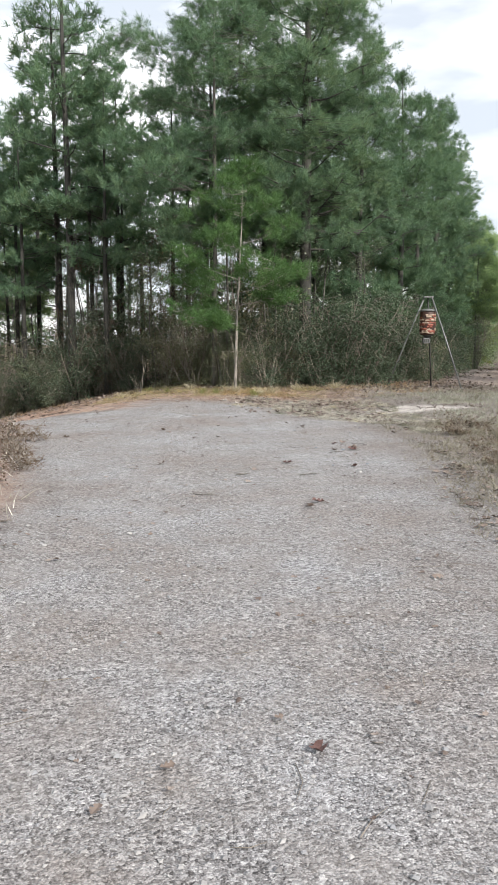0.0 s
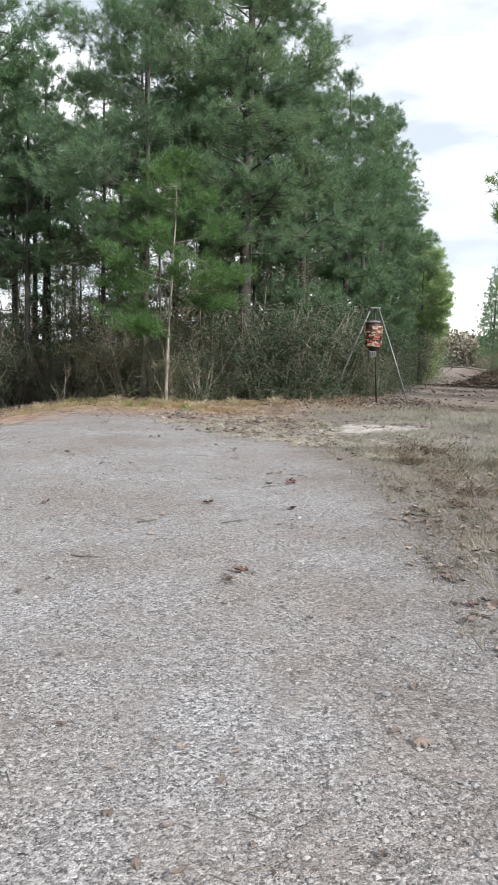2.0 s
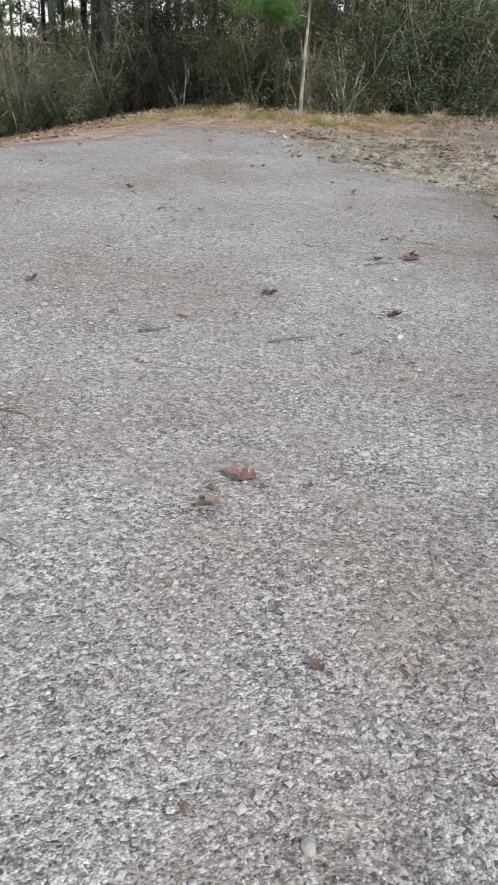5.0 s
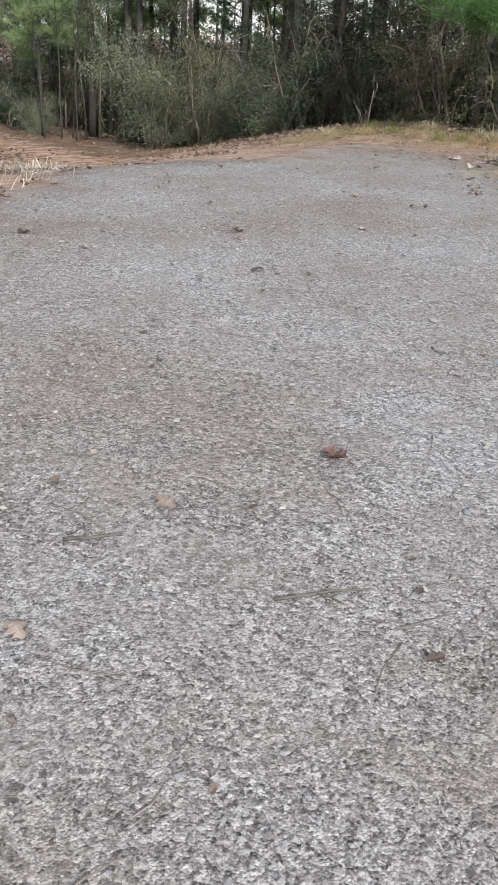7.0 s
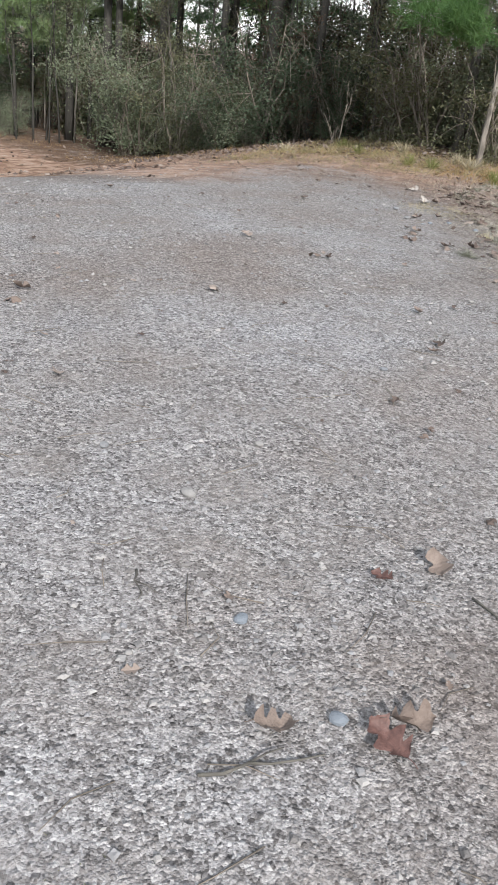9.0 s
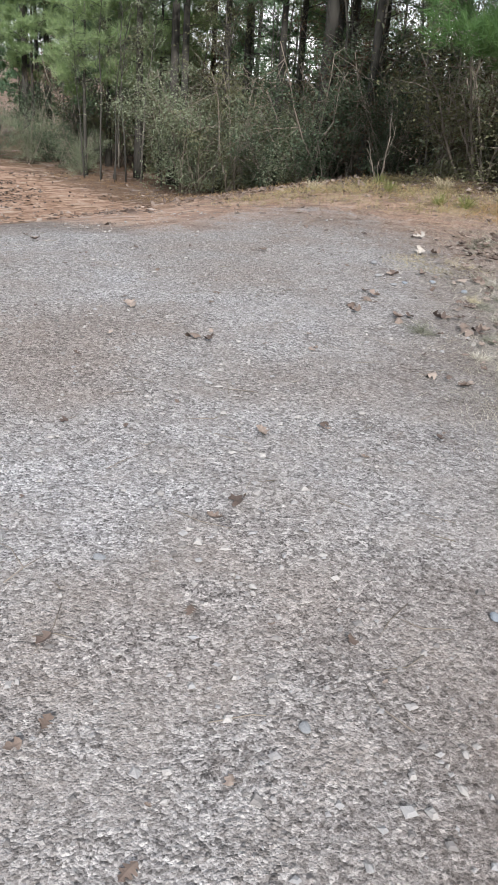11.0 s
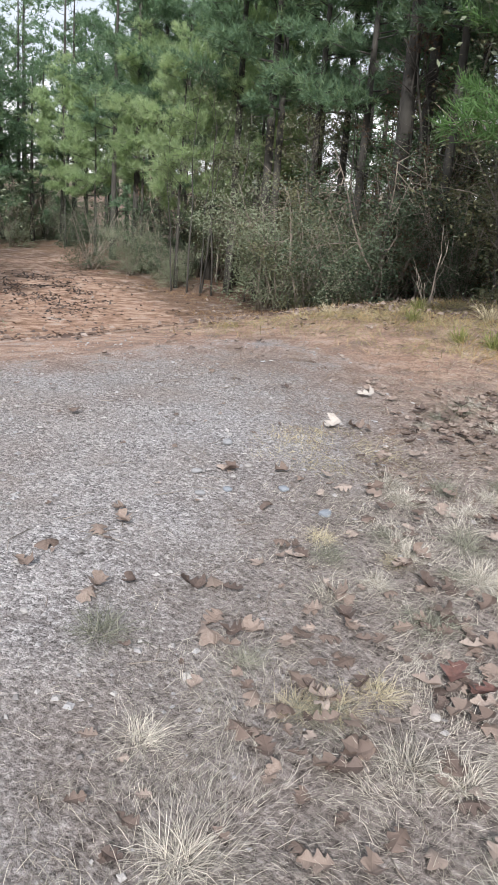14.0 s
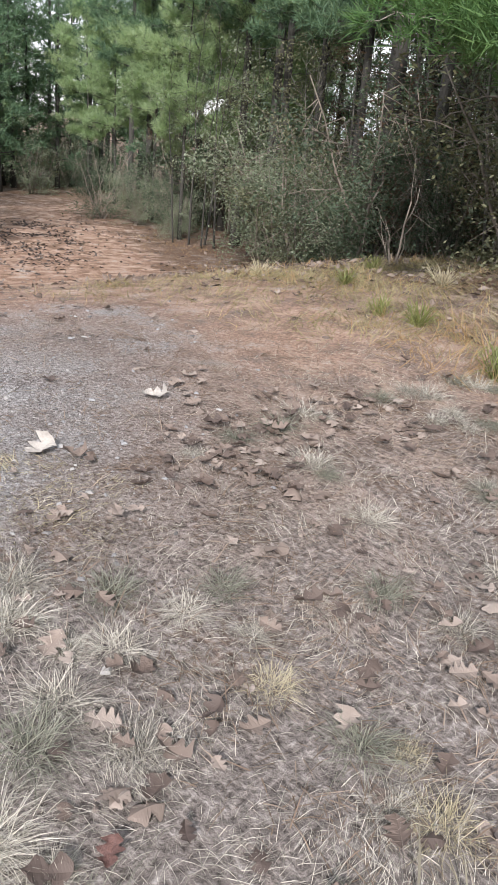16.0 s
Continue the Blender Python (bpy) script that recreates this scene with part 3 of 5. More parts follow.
def bush_meshes(name, h, wid, seed, leaf, leaves=6000, size=0.055, stems=9, bark=None, clumps=70):
    """Many-stemmed shrub with leaves gathered in uneven sprays."""
    rng = np.random.default_rng(seed)
    bs, bc = Buf(), Buf()
    centres = []
    for i in range(stems):
        a, lean = rng.uniform(0, 6.28), rng.uniform(0.15, 1.0)
        b0 = np.array([rng.normal(0, 0.12), rng.normal(0, 0.12), -0.1])
        top = np.array([math.cos(a) * lean * wid * 0.45, math.sin(a) * lean * wid * 0.45, h * rng.uniform(0.55, 0.95)])
        s = np.linspace(0, 1, 6)[:, None]
        pts = b0 + (top - b0) * s + rng.normal(0, 0.05 * h, (6, 3)) * s * (1.2 - s)
        tube(bs, pts, np.linspace(0.022, 0.006, 6) * (0.6 + h * 0.18), 5)
        for j in range(clumps // stems):
            w_ = rng.uniform(0.12, 1.0)
            p = np.array([np.interp(w_, s[:, 0], pts[:, c]) for c in range(3)])
            out = unit(rng.normal(0, 1, 3) * [1, 1, 0.45] + np.array([math.cos(a), math.sin(a), 0.15]) * 0.5)
            e = p + out * wid * rng.uniform(0.04, 0.40) * (0.6 + 0.4 * w_) + np.array([0, 0, 0.12 * h]) * rng.normal(0, 1)
            e[2] = max(e[2], 0.12)
            tube(bs, [p, (p + e) / 2 + [0, 0, 0.04], e], [0.008, 0.006, 0.003], 3)
            centres.append((e, out))
    mean = leaves // len(centres)
    for e, out in centres:
        k = max(4, int(mean * rng.uniform(0.25, 1.75)))
        sp = rng.normal(0, 1, (k, 3)) * [1, 1, 0.75] * wid * 0.048 * rng.uniform(0.6, 1.5) + out * rng.normal(0, wid * 0.06, (k, 1))
        c = e + sp
        c[:, 2] = np.maximum(c[:, 2], 0.03)
        leaf_quads(bc, c, size * rng.uniform(0.65, 1.35, k), rng)
    return bs.mesh(name + "_stems", [bark or M_TWIG], True), bc.mesh(name + "_leaves", [leaf])


def stand(x, y, turn=0.0, scale=1.0, sink=0.02, lean=(0, 0)):
    return Matrix.Translation((x, y, lie(x, y) - sink)) @ pose(0, 0, 0, lean[0], lean[1], turn) @ Matrix.Scale(scale, 4)


def put_copy(src, m, label=""):
    ob = copy_thing(src, m)
    ob.matrix_basis = m
    return tagged(ob, label) if label else ob


rng = np.random.default_rng(11)

# the large pine and its two slender neighbours
THREE = ("trunk", "crown", "limb")
big = tree_thing("pine_tree", pine_meshes("great_pine", 18.0, 0.24, 5, 0.25, 84, 3.5, 125, 24, 0.25, 0.013, bare=5, apart=True),
                 stand(2.76, 28.5, 40), "tall old pine with dark furrowed bark and heavy limbs", names=THREE)
young = tree_thing("young_pine_tree", pine_meshes("young_pine", 6.8, 0.05, 8, 0.27, 25, 2.4, 92, 26, 0.22, 0.0115, M_YOUNG, M_PALEBARK, 0, 0.10, apart=True),
                   stand(0.23, 25.2, 200), "slender young pine with bright green needles and pale trunk", names=THREE)
second = tree_thing("pine_tree", pine_meshes("second_pine", 14.5, 0.10, 14, 0.32, 40, 3.6, 150, 24, 0.24, 0.013, bark=M_GREYBARK, apart=True),
                    stand(-0.45, 27.4, 130), "slim pine with grey bark and wide spreading boughs", names=THREE)

# pines crowned almost to the ground along the ride
EDGE_PINES = [tree_thing("pine_tree", pine_meshes("edge_pine_%d" % i, 13.5, 0.17, 20 + i, 0.14, 48, 2.7, 90, 20, 0.25, 0.017),
                         stand(x, y, 70 * i, (0.96, 0.92, 0.92)[i]), "dense dark green pine at the edge of the woods", "tree", "pines of the wood edge")
              for i, (x, y) in enumerate(((5.1, 31.4), (7.4, 34.4), (8.8, 37.5)))]
LOW_PINES = [tree_thing("pine_tree", pine_meshes("ride_pine_%d" % i, 13.5, 0.17, 30 + i, 0.10, 40, 2.7, 29, 9, 0.29, 0.05),
                        stand(x, y, 70 * i), "green pine beside the grassy ride", "tree", "pines beside the ride")
             for i, (x, y) in enumerate(((13.3, 49.5), (21.5, 46.5)))]
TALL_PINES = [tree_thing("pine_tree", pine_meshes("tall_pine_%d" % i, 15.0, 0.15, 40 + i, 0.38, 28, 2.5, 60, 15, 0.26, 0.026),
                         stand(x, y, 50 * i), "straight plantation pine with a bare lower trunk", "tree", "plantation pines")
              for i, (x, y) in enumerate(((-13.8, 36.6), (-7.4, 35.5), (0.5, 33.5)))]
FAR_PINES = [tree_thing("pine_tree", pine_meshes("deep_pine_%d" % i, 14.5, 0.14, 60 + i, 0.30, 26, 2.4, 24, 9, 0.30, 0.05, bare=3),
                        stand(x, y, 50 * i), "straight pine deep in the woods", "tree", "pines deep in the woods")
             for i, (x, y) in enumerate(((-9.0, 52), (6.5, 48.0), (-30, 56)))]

placed = [(2.76, 28.5), (0.23, 25.2), (-0.45, 27.4), (5.4, 31.4), (8.0, 34.2), (9.2, 37.5), (13.3, 49.5), (21.5, 46.5), (-13.8, 36.6), (-7.4, 35.5), (0.5, 33.5)]


def free(x, y, gap):
    return all((x - a) ** 2 + (y - b) ** 2 > gap * gap for a, b in placed)


# pines along the left side of the ride, going away
for i, (along_y, off, s) in enumerate(((41.2, -1.3, 1.0), (45.2, -1.5, 1.03), (54, -1.4, 1.02), (60.5, -1.2, 0.95), (68, -1.5, 1.0), (77, -1.4, 0.96), (88, -1.4, 1.0), (102, -1.6, 0.94), (120, -1.6, 0.98), (142, -2, 1.0))):
    x, y = 8.0 + (along_y - 30) * 0.345 + off, along_y
    put_copy(EDGE_PINES[i % 3] if along_y < 47 else LOW_PINES[i % 2], stand(x, y, 97 * i, s))
    placed.append((x, y))
for i, (x, y, s) in enumerate(((-5.6, 33.4, 0.8), (-2.2, 32.4, 0.78), (1.4, 32.6, 0.85), (3.6, 33.2, 1.0), (6.0, 35.4, 0.95), (-9.6, 36.8, 0.85), (-1.0, 38.2, 1.05), (3.0, 39.0, 1.05))):
    put_copy(EDGE_PINES[i % 3] if x > 0 else TALL_PINES[i % 3], stand(x, y, 111 * i, s))
    placed.append((x, y))
# right side of the ride
for i, y in enumerate((30, 36, 41.5, 45, 51, 57, 64, 72, 83, 97, 115, 140)):
    x = float(edge_right(y)) + 0.6 + (i % 3) * 0.8
    put_copy(LOW_PINES[i % 2], stand(x, y, 61 * i, (1.22 if 40 < y < 47 else 0.92) + 0.06 * (i % 3)))
    placed.append((x, y))
# chosen trunks beside the left track
for i, (x, y, s, k) in enumerate(((-12.0, 37.6, 1.0, 1), (-7.0, 33.6, 1.12, 2), (-9.5, 40.5, 1.0, 0), (-24.5, 41.5, 1.1, 0), (-22.4, 41.0, 1.0, 1), (-30.5, 46.5, 1.05, 2), (-17.8, 39.6, 0.85, 1), (-36, 49.5, 1.0, 0),
                                  (-29.0, 42.6, 1.0, 1), (-24.6, 40.2, 1.05, 2), (-16.4, 37.5, 1.05, 0), (-14.4, 36.8, 1.15, 1), (-11.5, 35.4, 0.9, 2), (-6.0, 31.0, 1.2, 0), (-8.4, 33.2, 0.8, 1), (-4.6, 30.4, 0.75, 2),
                                  (-5.2, 38.4, 1.0, 0), (-6.2, 41.6, 1.05, 1), (-0.6, 31.0, 0.9, 2), (-4.9, 46.0, 1.0, 2))):
    put_copy(TALL_PINES[k], stand(x, y, 83 * i, s))
    placed.append((x, y))
# depth of the woods
made = 0
while made < 42:
    x, y = rng.uniform(-62, 34), rng.uniform(28, 96)
    gap = y - float(edge_mid(x))
    if 2.2 < gap < 46 and free(x, y, 3.3 if x > -4 else 4.6):
        put_copy(FAR_PINES[made % 3], stand(x, y, rng.uniform(0, 360), rng.uniform(0.85, 1.12)))
        placed.append((x, y))
        made += 1
# woods to the left of the track; out-of-view pines added to the right and behind for shade
made = 0
while made < 36:
    x, y = rng.uniform(-50, 34), rng.uniform(-26, 46)
    left = x < -8.5 and y < float(edge_left(x)) - 1.2
    # added right-hand trees stand further back here to let sun onto the clearing
    right = x > float(edge_right(y)) + (6.0 if -9 < y < 14 else 0.8)
    # unseen trees behind, added to shade and enclose the clearing
    back = y < (-11 if x < 4 else -19)
    if (left or right or back) and free(x, y, 3.6):
        put_copy(FAR_PINES[made % 3], stand(x, y, rng.uniform(0, 360), rng.uniform(0.85, 1.1)))
        placed.append((x, y))
        made += 1

# trees where the left track bends out of sight
for i, (x, y, s) in enumerate(((-47, 45.5, 1.35), (-52, 49, 1.45), (-57, 47, 1.4), (-50, 43, 1.3), (-60, 52, 1.5), (-44, 43.2, 1.1), (-55, 55, 1.5))):
    put_copy(FAR_PINES[i % 3] if i % 2 else LOW_PINES[i % 2], stand(x, y, 71 * i, s))
for i in range(24):
    x, y = -38 - rng.uniform(0, 14), 37 + rng.uniform(0, 20)
    put_copy(LOW_PINES[i % 2] if i % 3 else FAR_PINES[i % 2], stand(x, y, rng.uniform(0, 360), rng.uniform(0.8, 1.25)))
for i, (x, y, s) in enumerate(((-20, 40.2, 0.75), (-26.5, 43.0, 0.8), (-10.5, 38.6, 0.7), (-15.8, 41.5, 0.85), (-33, 48.5, 0.9), (-4.6, 35.2, 0.75), (-23, 45.5, 1.0), (-1.8, 36.5, 0.9))):
    put_copy(LOW_PINES[i % 2], stand(x, y, 77 * i, s))
# young pines that look sunlit by their needle colour
bright = tree_thing("young_pine_tree", pine_meshes("sun_tinted_pine", 8.5, 0.07, 18, 0.32, 26, 1.9, 76, 20, 0.23, 0.018, M_SUNLIT_PINE),
                    stand(-18.2, 36.6, 20), "young pine among the saplings, sunlight put into its light green needles")
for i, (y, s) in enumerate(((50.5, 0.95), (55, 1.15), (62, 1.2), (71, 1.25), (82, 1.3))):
    put_copy(bright, stand(8.0 + (y - 30) * 0.345 + 0.7, y, 90 * i, s), "young pine beside the ride, sunlight put into its light green needles")
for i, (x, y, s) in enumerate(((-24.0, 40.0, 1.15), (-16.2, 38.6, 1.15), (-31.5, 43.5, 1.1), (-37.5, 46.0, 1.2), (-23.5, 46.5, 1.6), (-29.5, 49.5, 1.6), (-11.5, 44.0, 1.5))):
    put_copy(bright, stand(x, y, 53 * i, s), "young pine among the trunks, sunlight put into its light green needles")
put_copy(bright, stand(20.0, 42.0, 30, 1.9), "tall pine beside the ride, sunlight put into its light green needles")
for i, (x, y) in enumerate(((-19.0, 25.5), (-23.5, 28.4), (-29, 31.5), (-36, 35.5), (-16.0, 22.6))):
    put_copy(LOW_PINES[i % 2], stand(x, y, 77 * i, 0.8))

# broad-leaved saplings, bare or with a few leaves
SAPS = [tree_thing("bare_sapling", sapling_meshes("bare_sapling_%d" % i, 7.5, 0.045, 80 + i, None, 0, depth=2, bark=(M_GREYBARK, M_PALEBARK, M_GREYBARK)[i]),
                   stand(x, y, 0), "thin bare grey sapling at the wood edge", "tree", "bare saplings", ("trunk",)) for i, (x, y) in enumerate(((-0.5, 27.6), (-5.4, 32.4), (1.6, 28.2)))]
LEAFSAPS = [tree_thing("leafy_sapling", sapling_meshes("leafy_sapling_%d" % i, 6.0, 0.04, 90 + i, mt, 2200, 0.075, depth=2, first=0.2),
                       stand(x, y, 0), lab, "tree", "leafy saplings") for i, (x, y, mt, lab) in enumerate((
                           (-15.6, 36.6, M_BUSH, "thin sapling with pale grey-green leaves"), (-2.2, 31.2, M_BROWN, "sapling holding withered red-brown leaves"), (-0.9, 29.6, M_OLIVE, "sapling with sparse olive leaves")))]
for i in range(24):
    x = rng.uniform(-20, 7.5)
    y = float(edge_mid(x)) + rng.uniform(1.4, 9.0)
    put_copy(SAPS[i % 3], stand(x, y, rng.uniform(0, 360), rng.uniform(0.6, 1.35), lean=(rng.normal(0, 3), rng.normal(0, 3))))
for i in range(26):
    x = rng.uniform(-24, 7)
    y = float(edge_mid(x)) + rng.uniform(0.8, 8.0)
    put_copy(LEAFSAPS[i % 3], stand(x, y, rng.uniform(0, 360), rng.uniform(0.7, 1.2)))
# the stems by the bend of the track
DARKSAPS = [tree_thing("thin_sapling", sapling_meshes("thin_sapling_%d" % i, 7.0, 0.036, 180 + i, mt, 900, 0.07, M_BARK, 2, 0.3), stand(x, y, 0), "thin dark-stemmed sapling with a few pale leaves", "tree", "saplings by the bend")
            for i, (x, y, mt) in enumerate(((-16.9, 35.9, M_BUSH), (-15.9, 36.1, M_OLIVE)))]
for i in range(3):
    x, y = -17.6 + 0.8 * i + rng.normal(0, 0.12), 36.0 + rng.uniform(-0.35, 0.7)
    put_copy(DARKSAPS[i % 2], stand(x, y, 50 * i, rng.uniform(0.75, 1.05), lean=(rng.normal(0, 3), rng.normal(0, 4))))

for i, x in enumerate((-14.2, -10.4, -8.6, -6.3, -5.5, -3.7, -2.6, -0.2, 1.4, 3.4, 6.0)):
    put_copy(SAPS[(0, 2, 0, 2)[i % 4]], stand(x, float(edge_mid(x)) + 0.9 + 0.5 * (i % 3), 61 * i, 0.55 + 0.12 * (i % 5), lean=(rng.normal(0, 5), rng.normal(0, 5))))

# shrubs
BUSHES = [tree_thing("evergreen_shrub", bush_meshes("evergreen_shrub_%d" % i, h, wd, 100 + i, mt, lv, sz, 11, clumps=cl), stand(x, y, 0), lab, "shrub", gr, ("stem", "foliage"))
          for i, (x, y, h, wd, mt, lv, sz, cl, lab, gr) in enumerate((
              (-12.3, 34.6, 3.2, 4.0, M_BUSH, 11000, 0.066, 120, "broad shrub with pale grey-green leaves", "pale shrubs"),
              (-1.4, 28.6, 2.4, 2.6, M_OLIVE, 4600, 0.05, 80, "twiggy olive shrub at the wood edge", "olive shrubs"),
              (4.2, 29.2, 2.6, 3.0, M_DARKBUSH, 8500, 0.058, 100, "dark evergreen shrub under the pines", "dark shrubs"),
              (-3.9, 30.0, 2.2, 2.4, M_BROWN, 2600, 0.058, 70, "shrub with withered brown leaves", "withered shrubs")))]
DEEP = [tree_thing("evergreen_shrub", bush_meshes("deep_shrub_%d" % i, h, wd, 130 + i, mt, lv, sz, 7, clumps=42), stand(x, y, 0), lab, "shrub", gr, ("stem", "foliage"))
        for i, (x, y, h, wd, mt, lv, sz, lab, gr) in enumerate((
            (-14.0, 38.0, 3.0, 3.6, M_BUSH, 3600, 0.075, "broad pale shrub inside the woods", "shrubs inside the woods"),
            (-2.0, 33.6, 2.6, 2.8, M_OLIVE, 2600, 0.065, "twiggy olive shrub inside the woods", "shrubs inside the woods"),
            (6.6, 33.6, 2.6, 3.0, M_DARKBUSH, 3200, 0.07, "dark evergreen shrub inside the woods", "shrubs inside the woods"),
            (-6.4, 34.2, 2.2, 2.4, M_BROWN, 1900, 0.065, "withered shrub inside the woods", "shrubs inside the woods")))]
# shrubs beside the ride; their light leaf colours stand for sun on them
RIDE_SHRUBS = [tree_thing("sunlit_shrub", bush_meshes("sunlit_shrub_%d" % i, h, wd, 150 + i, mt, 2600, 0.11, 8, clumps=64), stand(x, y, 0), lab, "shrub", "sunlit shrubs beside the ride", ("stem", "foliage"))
               for i, (x, y, h, wd, mt, lab) in enumerate(((14.6, 52.0, 4.6, 3.0, M_SUNLIT_LEAF, "tall shrub, sunlight put into its yellow-green leaves"), (16.6, 58.0, 5.4, 3.4, M_SUNLIT_PINE, "tall young pine thicket, sunlight put into its light green leaves")))]
WEED = tree_thing("weed", bush_meshes("weed", 0.34, 0.75, 141, M_BROWN, 300, 0.042, 6, clumps=24), stand(-2.9, 9.4, 0), "low dry weed beside the gravel", "weed", "weeds on the verge", ("stem", "foliage"))
PALE, OLIVE, DARK, WITHERED = range(4)
FRONT = ((-25, DARK, 1.2), (-22.4, PALE, 0.7), (-19.8, DARK, 0.75), (-18.4, PALE, 0.5), (-11.9, PALE, 1.2), (-10.3, OLIVE, 0.9), (-9.5, OLIVE, 1.45), (-8.0, DARK, 0.85), (-6.9, OLIVE, 1.35), (-5.9, DARK, 1.35), (-5.0, WITHERED, 1.25),
         (-4.4, DARK, 1.2), (-3.6, DARK, 0.7), (-2.1, OLIVE, 0.9), (-1.2, OLIVE, 1.35), (0.3, OLIVE, 0.95), (1.3, DARK, 1.0), (2.1, WITHERED, 0.8), (3.5, DARK, 1.2), (4.7, DARK, 1.3), (5.8, DARK, 1.3), (6.8, DARK, 1.2), (7.8, OLIVE, 1.2), (8.6, DARK, 1.1))
for i, (x, k, s) in enumerate(FRONT):
    put_copy(BUSHES[k], stand(x, float(edge_mid(x)) + 0.5 + 0.5 * (i % 3), 67 * i, s))
for i, (x, y, k, s) in enumerate(((1.5, 27.3, OLIVE, 1.0), (2.2, 27.7, DARK, 1.05), (3.1, 27.9, DARK, 1.25), (4.0, 28.3, DARK, 1.3), (4.9, 29.0, DARK, 1.35), (0.6, 27.2, PALE, 0.62), (-0.5, 28.3, PALE, 0.62),
                                  (-1.7, 29.3, WITHERED, 1.3), (-9.2, 33.6, PALE, 0.72), (-6.4, 31.0, PALE, 0.75))):
    put_copy(BUSHES[k], stand(x, y, 59 * i, s))
for i in range(26):
    x = rng.uniform(-26, 9)
    put_copy(DEEP[(2, 1, 0, 2, 3)[i % 5]], stand(x, float(edge_mid(x)) + rng.uniform(2.6, 5.5), rng.uniform(0, 360), rng.uniform(0.9, 1.6)))
for i in range(32):      # taller thickets between the trunks
    x = rng.uniform(-26, 8)
    y = float(edge_mid(x)) + rng.uniform(3.2, 10)
    put_copy(DEEP[(2, 1, 0, 2, 3)[i % 5]], stand(x, y, rng.uniform(0, 360), rng.uniform(1.2, 1.9)))
for i in range(22):      # beside the ride
    y = 33 + i * 3.4
    x = 8.0 + (y - 30) * 0.345 - 0.6
    put_copy(BUSHES[2] if i < 5 else (RIDE_SHRUBS[0], RIDE_SHRUBS[1], DEEP[0])[i % 3], stand(x + (0.0 if i < 5 else 1.3), y, 40 * i, 0.9 + 0.25 * (i % 3)))
    if i % 2:
        y2 = 40 + i * 4
        put_copy(DEEP[(1, 3, 0)[i % 3]], stand(float(edge_right(y2)) + 0.4, y2, 50 * i, 1.1))
for i in range(16):      # left of the track
    x = -8.6 - i * 2.2
    put_copy(DEEP[(2, 1, 0)[i % 3]], stand(x, float(edge_left(x)) - 0.4, 70 * i, 1.1))

for i, (x, y) in enumerate(((-45, 44.5), (-48, 47.5), (-52, 47), (-50, 51), (-55, 50), (-42, 45.5), (-58, 54), (-46, 50))):
    put_copy(DEEP[(0, 2, 1)[i % 3]], stand(x, y, 64 * i, 1.5 + 0.1 * (i % 4)))
for i in range(16):
    x, y = -36 - rng.uniform(0, 12), 36 + rng.uniform(0, 16)
    put_copy(DEEP[(0, 2)[i % 2]], stand(x, y, 60 * i, rng.uniform(1.0, 1.6)))

wrng = np.random.default_rng(23)
for i, (x, y, s) in enumerate(((-3.2, 11.6, 0.9), (-2.8, 10.4, 0.8), (-2.5, 9.4, 0.7), (-3.5, 10.8, 1.1), (-3.0, 12.4, 0.8), (-2.9, 11.0, 0.8), (-2.6, 9.9, 0.7), (-3.3, 12.0, 1.0), (3.6, 11.2, 0.6), (4.0, 12.0, 0.7), (4.4, 10.6, 0.65), (3.9, 13.2, 0.6), (4.6, 11.6, 0.8), (5.1, 12.6, 0.75), (4.7, 13.4, 0.6), (3.4, 9.9, 0.55), (5.4, 11.0, 0.7))):
    put_copy(WEED, stand(x, y, 71 * i, s))
for i in range(24):      # low weeds on both verges
    if i < 14:
        y = wrng.uniform(6.8, 14)
        x = float(gravel_left(y)) - wrng.uniform(0.2, 1.6)
    else:
        y = wrng.uniform(8.5, 14.5)
        x = float(gravel_right(y)) + wrng.uniform(0.5, 2.6)
    put_copy(WEED, stand(x, y, 80 * i, wrng.uniform(0.5, 1.1)))

# leafless little shrub in front of the woods
brng = np.random.default_rng(7)
bb = Buf()
ends = []
for i in range(5):
    a = i * 1.3
    grow(bb, np.array([0, 0, -0.05]), unit(np.array([math.cos(a) * 0.5, math.sin(a) * 0.5, 1.0 if i else 2.5])), 0.45 if i else 0.8, 0.011 if i else 0.018, 1 if i else 2, brng, ends, 0.5, 0.25)
bare_shrub = new("bare_shrub", bb.mesh("bare_shrub", [M_TWIG], True))
bare_shrub.matrix_basis = stand(-3.0, 27.3, 0, 1.15)
tagged(bare_shrub, "small leafless shrub with pale forked twigs", "shrub")

# far woods that close the view, their haze put into the leaf colour
frng = np.random.default_rng(31)
fb = Buf()
for k in range(400):
    a = frng.uniform(1.0, 1.5) if k < 220 else frng.uniform(0, 6.283)
    R = frng.uniform(170, 300)
    cx, cy = R * math.cos(a), 20 + R * math.sin(a)
    hh = frng.uniform(5, 9)
    n_ = 560 if k < 220 else 160
    c = np.stack([cx + frng.normal(0, 3.2, n_), cy + frng.normal(0, 3.2, n_), frng.uniform(0, 1, n_) ** 1.4 * hh + height(cx, cy)], 1)
    leaf_quads(fb, c, frng.uniform(0.8, 1.7, n_), frng, 0, 0.9)
far_woods = tagged(new("far_woods", fb.mesh("far_woods", [M_HAZED])), "woods beyond the far field, haze put into their pale leaf colour", "woods", kind="stuff")

